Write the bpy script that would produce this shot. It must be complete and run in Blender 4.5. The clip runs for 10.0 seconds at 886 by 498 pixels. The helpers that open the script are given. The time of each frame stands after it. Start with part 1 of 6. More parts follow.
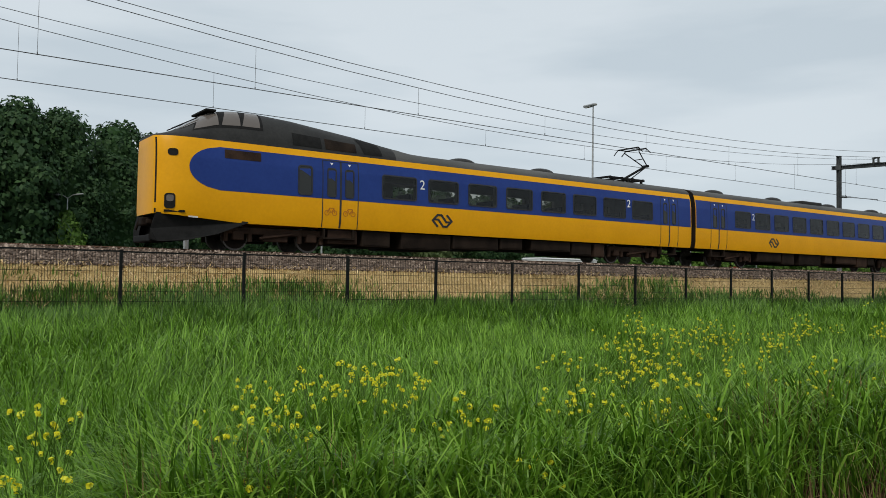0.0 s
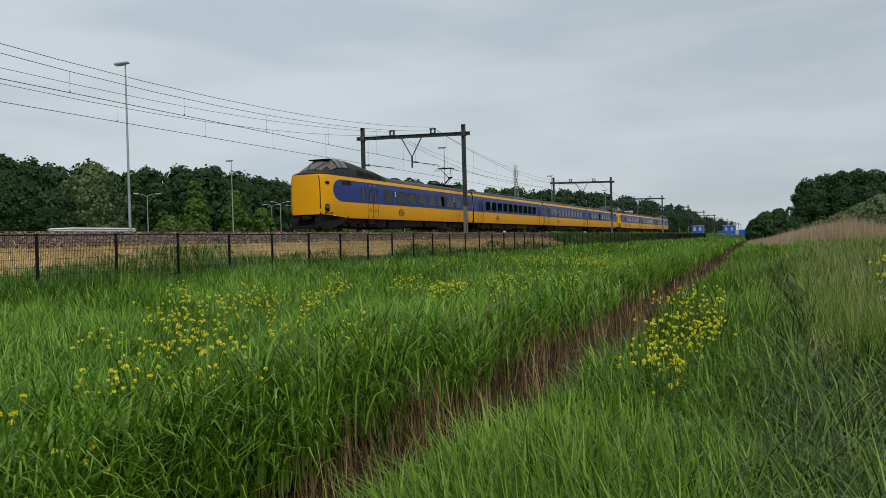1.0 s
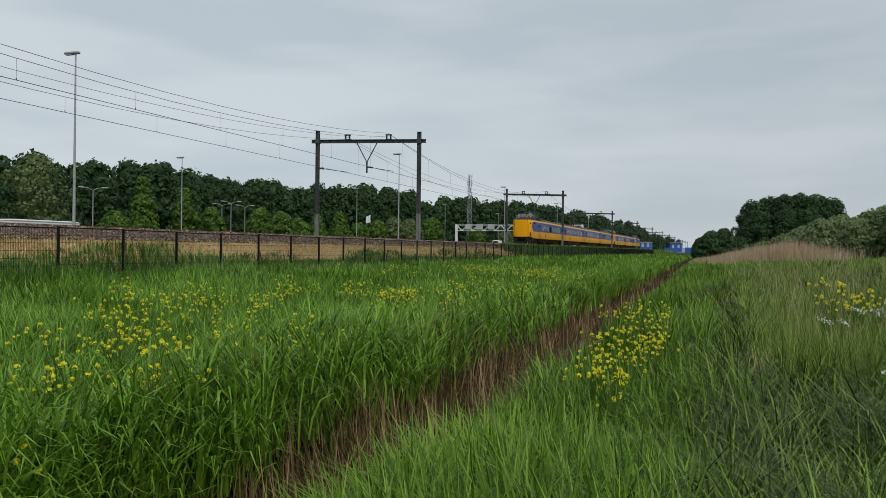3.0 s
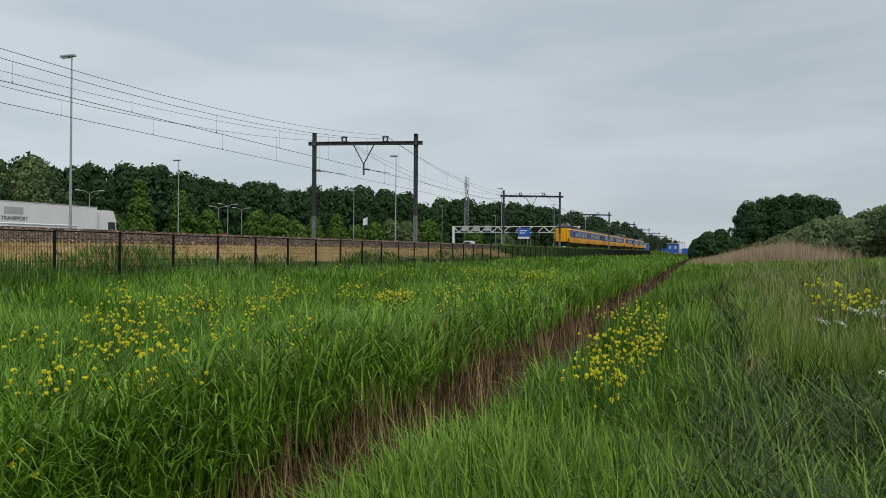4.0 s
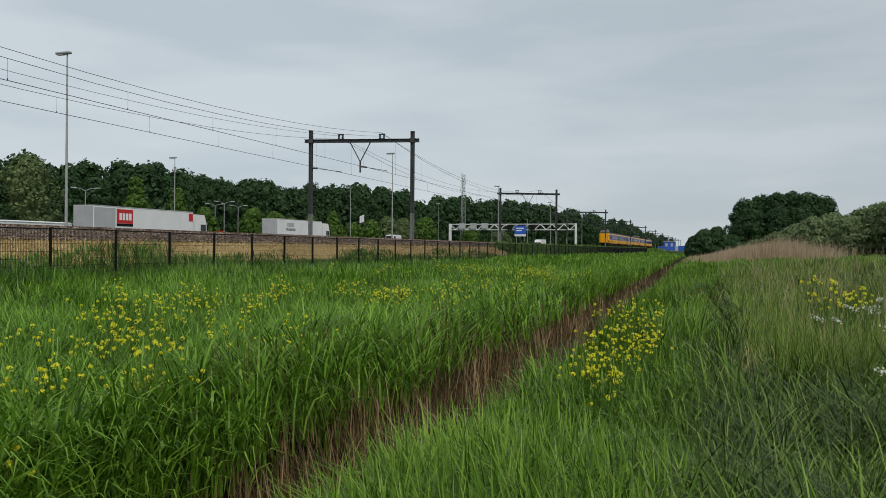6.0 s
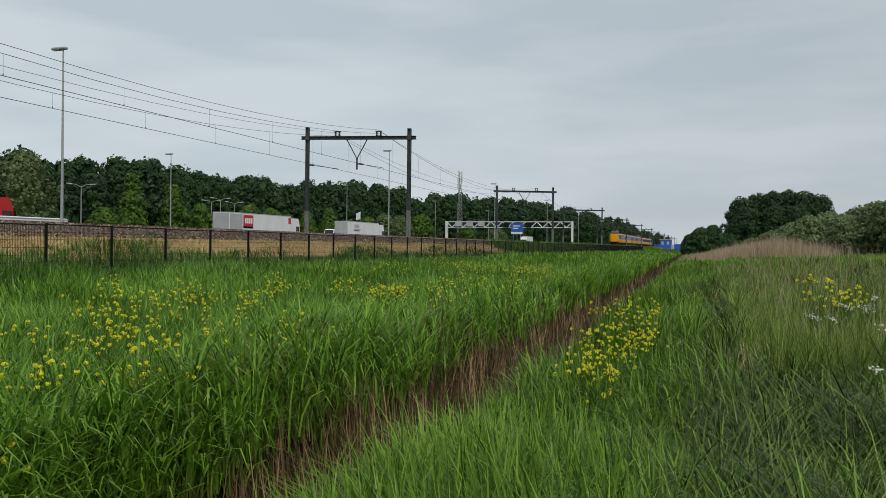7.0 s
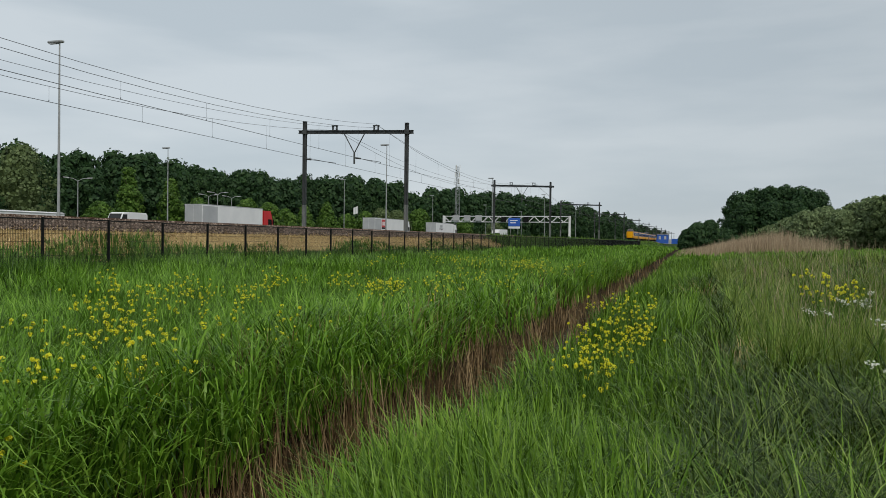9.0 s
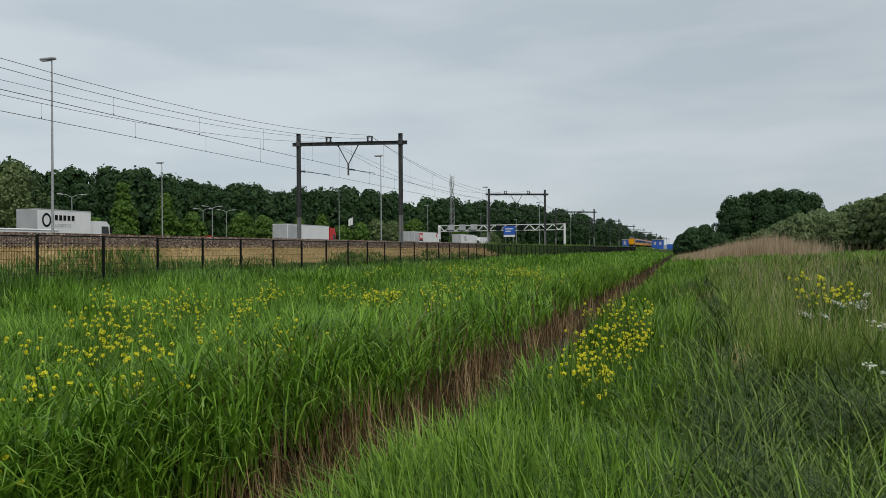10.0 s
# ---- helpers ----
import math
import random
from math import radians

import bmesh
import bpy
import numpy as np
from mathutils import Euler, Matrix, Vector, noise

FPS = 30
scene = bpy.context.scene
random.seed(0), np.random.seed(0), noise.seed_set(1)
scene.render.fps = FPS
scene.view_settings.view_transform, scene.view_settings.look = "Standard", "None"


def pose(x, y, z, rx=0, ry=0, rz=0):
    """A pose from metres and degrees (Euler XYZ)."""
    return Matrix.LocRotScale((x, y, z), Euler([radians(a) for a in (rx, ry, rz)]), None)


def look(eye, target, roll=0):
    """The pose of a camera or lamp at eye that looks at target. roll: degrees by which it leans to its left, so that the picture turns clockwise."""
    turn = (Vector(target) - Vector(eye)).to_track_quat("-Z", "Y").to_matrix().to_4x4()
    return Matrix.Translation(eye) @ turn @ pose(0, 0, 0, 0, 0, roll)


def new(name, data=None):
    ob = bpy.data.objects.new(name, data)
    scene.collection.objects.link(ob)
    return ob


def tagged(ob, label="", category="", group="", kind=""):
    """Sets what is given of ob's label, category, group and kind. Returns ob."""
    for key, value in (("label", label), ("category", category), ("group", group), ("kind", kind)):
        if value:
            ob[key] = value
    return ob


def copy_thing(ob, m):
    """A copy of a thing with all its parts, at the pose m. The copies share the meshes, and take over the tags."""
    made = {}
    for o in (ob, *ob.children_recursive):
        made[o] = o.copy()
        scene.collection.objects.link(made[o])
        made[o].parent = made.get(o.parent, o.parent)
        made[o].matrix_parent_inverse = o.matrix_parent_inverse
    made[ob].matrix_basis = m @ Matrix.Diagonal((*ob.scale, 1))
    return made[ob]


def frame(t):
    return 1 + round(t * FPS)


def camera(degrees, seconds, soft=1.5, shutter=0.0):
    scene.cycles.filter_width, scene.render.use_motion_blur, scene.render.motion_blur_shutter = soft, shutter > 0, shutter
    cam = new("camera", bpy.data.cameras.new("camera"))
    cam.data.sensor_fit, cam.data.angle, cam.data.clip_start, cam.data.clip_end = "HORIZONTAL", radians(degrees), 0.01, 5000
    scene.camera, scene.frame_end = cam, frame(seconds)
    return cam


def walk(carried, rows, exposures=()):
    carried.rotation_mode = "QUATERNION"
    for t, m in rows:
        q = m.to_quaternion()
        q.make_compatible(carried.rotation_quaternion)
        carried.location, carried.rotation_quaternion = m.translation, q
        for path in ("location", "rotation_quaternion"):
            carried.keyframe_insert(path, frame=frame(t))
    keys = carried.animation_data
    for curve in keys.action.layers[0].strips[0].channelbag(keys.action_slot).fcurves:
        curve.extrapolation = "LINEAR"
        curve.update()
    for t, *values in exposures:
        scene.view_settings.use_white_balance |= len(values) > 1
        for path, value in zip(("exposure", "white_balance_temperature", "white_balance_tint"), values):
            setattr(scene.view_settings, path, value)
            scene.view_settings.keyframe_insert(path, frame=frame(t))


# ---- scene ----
# camera: one stand, turned by hand
EYE = (0.0, 0.0, 1.6)
TURN = [
    (0.0, 54.51, 2.11, -0.88), (0.1, 48.86, 1.98, -0.87), (0.2, 43.96, 1.95, -1.26), (0.3, 39.52, 1.88, -1.07),
    (0.4, 35.5, 1.41, -0.83), (0.5, 31.94, 1.04, -0.28), (0.6, 28.45, 0.67, 0.09), (0.7, 25.97, 0.26, 0.72),
    (1.0, 22.33, -0.52, 1.54), (1.5, 21.51, -0.84, 0.29), (2.0, 20.91, -0.79, -0.61), (2.5, 19.35, -0.26, -1.14),
    (4.0, 18.63, 0.12, -0.44), (4.5, 18.8, 0.17, -0.59), (5.0, 18.73, 0.11, -0.34), (5.5, 18.55, 0.04, -0.34),
    (7.0, 18.13, -0.24, -0.63), (7.5, 18.03, -0.32, -0.7), (8.0, 17.95, -0.52, -0.7), (8.5, 17.96, -0.58, -1.01),
    (9.0, 17.94, -0.64, -0.7), (9.5, 17.87, -0.67, -0.39), (10.0, 17.62, 0.06, 0.38)]
cam = camera(58.5, 10.0, soft=0.65)
walk(cam, [(t, pose(*EYE, 90 + p, r, a)) for t, a, p, r in TURN], exposures=[(0.0, 0.16), (0.3, 0.12), (0.6, 0.0), (10.0, 0.0)])

# ---- light: an overcast sky with a broad, weak sun ----
SUN_EL, SUN_AZ = radians(50), radians(138)
world = bpy.data.worlds.new("world")
scene.world = world
world.use_nodes = True
wn, wl = world.node_tree.nodes, world.node_tree.links
wn.clear()
out = wn.new("ShaderNodeOutputWorld")
sky = wn.new("ShaderNodeTexSky")
sky.sky_type, sky.sun_disc, sky.sun_elevation, sky.sun_rotation = "NISHITA", False, SUN_EL, SUN_AZ
co = wn.new("ShaderNodeTexCoord")
mp = wn.new("ShaderNodeMapping")
mp.inputs["Scale"].default_value = (1.0, 1.0, 5.0)
cl = wn.new("ShaderNodeTexNoise")
cl.inputs["Scale"].default_value, cl.inputs["Detail"].default_value = 2.6, 5.0
ramp = wn.new("ShaderNodeValToRGB")
ramp.color_ramp.elements[0].position, ramp.color_ramp.elements[1].position = 0.36, 0.6
ramp.color_ramp.elements[0].color = (0.51, 0.58, 0.63, 1)
ramp.color_ramp.elements[1].color = (0.62, 0.68, 0.72, 1)
bg_sky, bg_cloud, mix = wn.new("ShaderNodeBackground"), wn.new("ShaderNodeBackground"), wn.new("ShaderNodeMixShader")
bg_sky.inputs["Strength"].default_value, bg_cloud.inputs["Strength"].default_value = 0.1, 1.0
mix.inputs["Fac"].default_value = 0.92
wl.new(co.outputs["Generated"], mp.inputs["Vector"])
wl.new(mp.outputs["Vector"], cl.inputs["Vector"])
wl.new(cl.outputs["Fac"], ramp.inputs["Fac"])
sx = wn.new("ShaderNodeSeparateXYZ")
dull = wn.new("ShaderNodeMapRange")
dull.inputs["From Min"].default_value, dull.inputs["From Max"].default_value = -0.5, 0.3
dull.inputs["To Min"].default_value, dull.inputs["To Max"].default_value = 0.99, 0.86
wl.new(co.outputs["Generated"], sx.inputs[0])
wl.new(sx.outputs["X"], dull.inputs["Value"])
wl.new(dull.outputs[0], bg_cloud.inputs["Strength"])
wl.new(ramp.outputs["Color"], bg_cloud.inputs["Color"])
wl.new(sky.outputs["Color"], bg_sky.inputs["Color"])
wl.new(bg_sky.outputs[0], mix.inputs[1])
wl.new(bg_cloud.outputs[0], mix.inputs[2])
wl.new(mix.outputs[0], out.inputs["Surface"])
sun = new("sun", bpy.data.lights.new("sun", "SUN"))
sun.data.energy, sun.data.angle, sun.data.color = 1.8, radians(14), (1.0, 0.95, 0.86)
sd = Vector((math.sin(SUN_AZ) * math.cos(SUN_EL), math.cos(SUN_AZ) * math.cos(SUN_EL), math.sin(SUN_EL)))
sun.matrix_world = look(sd * 100, (0, 0, 0))


# ---- materials ----
def surf(name, a, b, scale=3.0, rough=0.6, metal=0.0, bump=0.15, fine=40.0, spec=0.4, stretch=(1, 1, 1)):
    """A surface that varies between two colours at two scales, with fine relief."""
    m = bpy.data.materials.new(name)
    m.use_nodes = True
    n, l = m.node_tree.nodes, m.node_tree.links
    p = n["Principled BSDF"]
    tc, mpg = n.new("ShaderNodeTexCoord"), n.new("ShaderNodeMapping")
    mpg.inputs["Scale"].default_value = stretch
    n1, n2 = n.new("ShaderNodeTexNoise"), n.new("ShaderNodeTexNoise")
    n1.inputs["Scale"].default_value, n1.inputs["Detail"].default_value = scale, 6
    n2.inputs["Scale"].default_value, n2.inputs["Detail"].default_value = fine, 4
    add = n.new("ShaderNodeMix")
    add.inputs[0].default_value = 0.4
    cr = n.new("ShaderNodeValToRGB")
    cr.color_ramp.elements[0].position, cr.color_ramp.elements[1].position = 0.35, 0.65
    cr.color_ramp.elements[0].color, cr.color_ramp.elements[1].color = (*a, 1), (*b, 1)
    bp = n.new("ShaderNodeBump")
    bp.inputs["Strength"].default_value, bp.inputs["Distance"].default_value = bump, 0.02
    l.new(tc.outputs["Object"], mpg.inputs["Vector"])
    for k in (n1, n2):
        l.new(mpg.outputs["Vector"], k.inputs["Vector"])
    l.new(n1.outputs["Fac"], add.inputs[2])
    l.new(n2.outputs["Fac"], add.inputs[3])
    l.new(add.outputs[0], cr.inputs["Fac"])
    l.new(cr.outputs["Color"], p.inputs["Base Color"])
    l.new(n2.outputs["Fac"], bp.inputs["Height"])
    l.new(bp.outputs["Normal"], p.inputs["Normal"])
    p.inputs["Roughness"].default_value, p.inputs["Metallic"].default_value = rough, metal
    p.inputs["Specular IOR Level"].default_value = spec
    return m


def leafy(name, cols, thin=0.35, rough=0.55, patch=0.25):
    """Leaves and blades: a colour for each island, drifting in broad patches, with light coming through."""
    m = bpy.data.materials.new(name)
    m.use_nodes = True
    n, l = m.node_tree.nodes, m.node_tree.links
    p = n["Principled BSDF"]
    geo, tc = n.new("ShaderNodeNewGeometry"), n.new("ShaderNodeTexCoord")
    no = n.new("ShaderNodeTexNoise")
    no.inputs["Scale"].default_value, no.inputs["Detail"].default_value = patch, 3
    mx = n.new("ShaderNodeMix")
    mx.inputs[0].default_value = 0.42
    cr = n.new("ShaderNodeValToRGB")
    e = cr.color_ramp.elements
    while len(e) < len(cols):
        e.new(0.5)
    for i, c in enumerate(cols):
        e[i].position, e[i].color = 0.2 + 0.6 * i / (len(cols) - 1), (*c, 1)
    tr, ms = n.new("ShaderNodeBsdfTranslucent"), n.new("ShaderNodeMixShader")
    ms.inputs["Fac"].default_value = thin
    l.new(tc.outputs["Object"], no.inputs["Vector"])
    l.new(geo.outputs["Random Per Island"], mx.inputs[2])
    l.new(no.outputs["Fac"], mx.inputs[3])
    l.new(mx.outputs[0], cr.inputs["Fac"])
    l.new(cr.outputs["Color"], p.inputs["Base Color"])
    l.new(cr.outputs["Color"], tr.inputs["Color"])
    l.new(p.outputs[0], ms.inputs[1])
    l.new(tr.outputs[0], ms.inputs[2])
    l.new(ms.outputs[0], n["Material Output"].inputs["Surface"])
    p.inputs["Roughness"].default_value = rough
    p.inputs["Specular IOR Level"].default_value = 0.22
    return m


def glassy(name, c, rough=0.06):
    m = bpy.data.materials.new(name)
    m.use_nodes = True
    p = m.node_tree.nodes["Principled BSDF"]
    p.inputs["Base Color"].default_value, p.inputs["Roughness"].default_value = (*c, 1), rough
    p.inputs["Specular IOR Level"].default_value = 0.4
    return m


YELLOW = surf("train_yellow", (0.72, 0.33, 0.002), (0.80, 0.375, 0.003), 0.8, 0.42, bump=0.03, fine=9, spec=0.2)
BLUE = surf("train_blue", (0.012, 0.034, 0.185), (0.017, 0.046, 0.22), 0.8, 0.4, bump=0.03, fine=9, spec=0.2)
CHAR = surf("charcoal_paint", (0.018, 0.018, 0.018), (0.032, 0.032, 0.031), 1.5, 0.6, bump=0.05, fine=12, spec=0.2)
ROOF = surf("weathered_roof", (0.045, 0.046, 0.045), (0.095, 0.095, 0.09), 0.9, 0.8, bump=0.08, stretch=(1, 0.35, 1))
UNDER = surf("underframe_grime", (0.007, 0.005, 0.004), (0.028, 0.019, 0.014), 1.6, 0.85, bump=0.3, spec=0.1)
BROWN = surf("brake_dust", (0.02, 0.012, 0.009), (0.06, 0.035, 0.024), 2.0, 0.85, bump=0.2, spec=0.1)
RUBBER = surf("black_rubber", (0.006, 0.006, 0.006), (0.014, 0.014, 0.014), 5, 0.8, spec=0.15)
STEEL = surf("worn_steel", (0.3, 0.29, 0.28), (0.5, 0.49, 0.47), 6, 0.35, metal=0.9, bump=0.05)
TRGLASS = glassy("train_glass", (0.02, 0.021, 0.019), 0.06)
def clear_glass(name, tint):
    """Thin tinted glass: one sees through it, and it mirrors more at a slant."""
    m = bpy.data.materials.new(name)
    m.use_nodes = True
    n, l = m.node_tree.nodes, m.node_tree.links
    tr, gl, fr, mx = n.new("ShaderNodeBsdfTransparent"), n.new("ShaderNodeBsdfGlossy"), n.new("ShaderNodeFresnel"), n.new("ShaderNodeMixShader")
    tr.inputs["Color"].default_value = (*tint, 1)
    gl.inputs["Roughness"].default_value = 0.03
    fr.inputs["IOR"].default_value = 1.45
    l.new(fr.outputs[0], mx.inputs["Fac"])
    l.new(tr.outputs[0], mx.inputs[1])
    l.new(gl.outputs[0], mx.inputs[2])
    l.new(mx.outputs[0], n["Material Output"].inputs["Surface"])
    return m


SALOONGLASS = clear_glass("saloon_glass", (0.62, 0.62, 0.58))
INTERIOR = surf("saloon_lining", (0.2, 0.19, 0.17), (0.27, 0.26, 0.24), 2.0, 0.7, bump=0.03)
SEATM = surf("seat_cloth", (0.03, 0.035, 0.06), (0.06, 0.065, 0.10), 6.0, 0.9, bump=0.1)
CABGLASS = glassy("cab_glass", (0.11, 0.095, 0.085), 0.1)
FRAMEM = surf("window_rubber", (0.015, 0.016, 0.02), (0.03, 0.03, 0.035), 6, 0.5)
WHITE = surf("white_marking", (0.74, 0.74, 0.74), (0.82, 0.82, 0.82), 4, 0.5, bump=0.02)
GALV = surf("galvanised_steel", (0.24, 0.25, 0.25), (0.38, 0.39, 0.39), 5, 0.5, metal=0.4, bump=0.05)
POSTM = surf("weathered_portal_steel", (0.035, 0.04, 0.042), (0.085, 0.09, 0.09), 2.2, 0.65, metal=0.2, bump=0.1)
POSTLOW = surf("pale_portal_steel", (0.16, 0.17, 0.165), (0.26, 0.27, 0.26), 2.2, 0.65, metal=0.2, bump=0.1)
WIREM = surf("dark_wire", (0.06, 0.06, 0.062), (0.11, 0.11, 0.11), 8, 0.5, metal=0.5)
FENCEM = surf("black_coated_steel", (0.004, 0.0045, 0.0045), (0.011, 0.012, 0.0115), 7, 0.5, bump=0.05, spec=0.15)
RAILM = surf("rusty_rail", (0.07, 0.04, 0.025), (0.16, 0.09, 0.055), 5, 0.7, bump=0.2, spec=0.2)
TREAD = surf("wheel_steel", (0.06, 0.052, 0.047), (0.15, 0.135, 0.125), 6, 0.55, metal=0.4, bump=0.05)
SIGNOR = surf("orange_marking", (0.42, 0.13, 0.004), (0.5, 0.16, 0.006), 4, 0.5, bump=0.02)
SLEEPER = surf("concrete_sleeper", (0.2, 0.19, 0.175), (0.34, 0.33, 0.3), 6, 0.85)
BALLAST = surf("ballast", (0.035, 0.025, 0.019), (0.21, 0.158, 0.125), 7, 0.9, bump=1.0, fine=17, spec=0.1)
STONE = leafy("ballast_stone", [(0.045, 0.031, 0.023), (0.15, 0.108, 0.083), (0.40, 0.315, 0.255)], 0.0, 0.9, 2.0)
ASPHALT = surf("asphalt", (0.045, 0.045, 0.046), (0.07, 0.07, 0.07), 1.2, 0.9, fine=60)
MUD = surf("ditch_mud", (0.02, 0.013, 0.007), (0.05, 0.033, 0.017), 3, 0.7, bump=0.5, spec=0.2)
TRUCKW = surf("white_truck_panel", (0.70, 0.71, 0.71), (0.80, 0.80, 0.79), 0.7, 0.45, bump=0.02)
TRUCKG = surf("grey_truck_panel", (0.36, 0.37, 0.38), (0.46, 0.47, 0.47), 0.7, 0.5, bump=0.02)
TRUCKR = surf("red_truck_paint", (0.48, 0.012, 0.014), (0.56, 0.02, 0.02), 1, 0.35, bump=0.02)
SIGNBLUE = surf("blue_sign", (0.02, 0.09, 0.42), (0.03, 0.12, 0.5), 1, 0.5, bump=0.02)
LAMPM = surf("lamp_aluminium", (0.3, 0.31, 0.31), (0.42, 0.43, 0.43), 3, 0.5, metal=0.3, bump=0.04)
BARK = surf("bark", (0.05, 0.04, 0.03), (0.13, 0.105, 0.08), 5, 0.9, bump=0.7, fine=20)

MEADOW = leafy("meadow_grass", [(0.04, 0.088, 0.009), (0.132, 0.28, 0.022), (0.27, 0.47, 0.065)], 0.3, 0.45, patch=0.45)
FENCEGRASS = leafy("tall_fence_grass", [(0.03, 0.075, 0.012), (0.085, 0.18, 0.026), (0.18, 0.31, 0.055)], 0.25, 0.45, patch=0.5)
DARKGRASS = leafy("tussock_grass", [(0.010, 0.025, 0.003), (0.036, 0.075, 0.007), (0.27, 0.37, 0.08)], 0.12, 0.45, patch=0.6)
REEDGREEN = leafy("reed_grass", [(0.03, 0.078, 0.007), (0.138, 0.29, 0.021), (0.28, 0.46, 0.06)], 0.35, 0.4, patch=0.6)
BANKGRASS = leafy("bank_grass", [(0.024, 0.058, 0.005), (0.10, 0.205, 0.014), (0.22, 0.36, 0.045)], 0.22, 0.42, patch=0.7)
SLOPEGRASS = leafy("slope_grass", [(0.06, 0.105, 0.012), (0.15, 0.235, 0.032), (0.32, 0.39, 0.10)], 0.25, 0.5, patch=0.4)
DRYREED = leafy("dry_reed", [(0.04, 0.023, 0.009), (0.16, 0.10, 0.045), (0.46, 0.33, 0.18)], 0.15, 0.7)
STALK = leafy("pale_stalk", [(0.12, 0.075, 0.03), (0.28, 0.19, 0.09), (0.48, 0.36, 0.2)], 0.1, 0.6)
PALEREED = leafy("pale_reed", [(0.30, 0.215, 0.14), (0.44, 0.335, 0.22), (0.56, 0.44, 0.30)], 0.25, 0.7)
STRAW = leafy("mown_straw", [(0.26, 0.17, 0.07), (0.54, 0.38, 0.18), (0.82, 0.66, 0.38)], 0.15, 0.75)
STEMM = leafy("flower_stem", [(0.07, 0.15, 0.02), (0.13, 0.24, 0.035)], 0.3)
PETAL = leafy("yellow_petal", [(0.70, 0.62, 0.015), (0.86, 0.82, 0.05), (0.76, 0.79, 0.10)], 0.35, 0.6)
UMBEL = leafy("white_petal", [(0.6, 0.62, 0.5), (0.78, 0.8, 0.72)], 0.3, 0.6)
WOODS = leafy("wood_leaves", [(0.022, 0.055, 0.022), (0.036, 0.08, 0.028), (0.054, 0.108, 0.034)], 0.3, 0.6, 0.06)
POPLAR = leafy("young_tree_leaves", [(0.036, 0.085, 0.011), (0.075, 0.155, 0.021), (0.135, 0.235, 0.038)], 0.25, 0.55, 0.3)
SALLOW = leafy("sallow_leaves", [(0.07, 0.105, 0.038), (0.12, 0.168, 0.062), (0.18, 0.235, 0.10)], 0.25, 0.6, 0.2)
WILLOW = leafy("willow_leaves", [(0.10, 0.145, 0.058), (0.17, 0.23, 0.10), (0.26, 0.33, 0.155)], 0.3, 0.6, 0.2)
# crown cores: leaf greens darkened, so shade in the gaps is painted in
CORE = surf("shade_core", (0.012, 0.03, 0.012), (0.034, 0.072, 0.024), 1.3, 0.9, bump=1.0, fine=4.5, spec=0.03)
CORE_YOUNG = surf("young_shade_core", (0.022, 0.052, 0.008), (0.07, 0.145, 0.022), 2.0, 0.9, bump=1.0, fine=6, spec=0.03)
CORE_SALLOW = surf("sallow_shade_core", (0.035, 0.052, 0.018), (0.11, 0.15, 0.055), 1.6, 0.9, bump=1.0, fine=5, spec=0.03)
CORE_WILLOW = surf("willow_shade_core", (0.045, 0.065, 0.026), (0.14, 0.19, 0.08), 1.6, 0.9, bump=1.0, fine=5, spec=0.03)


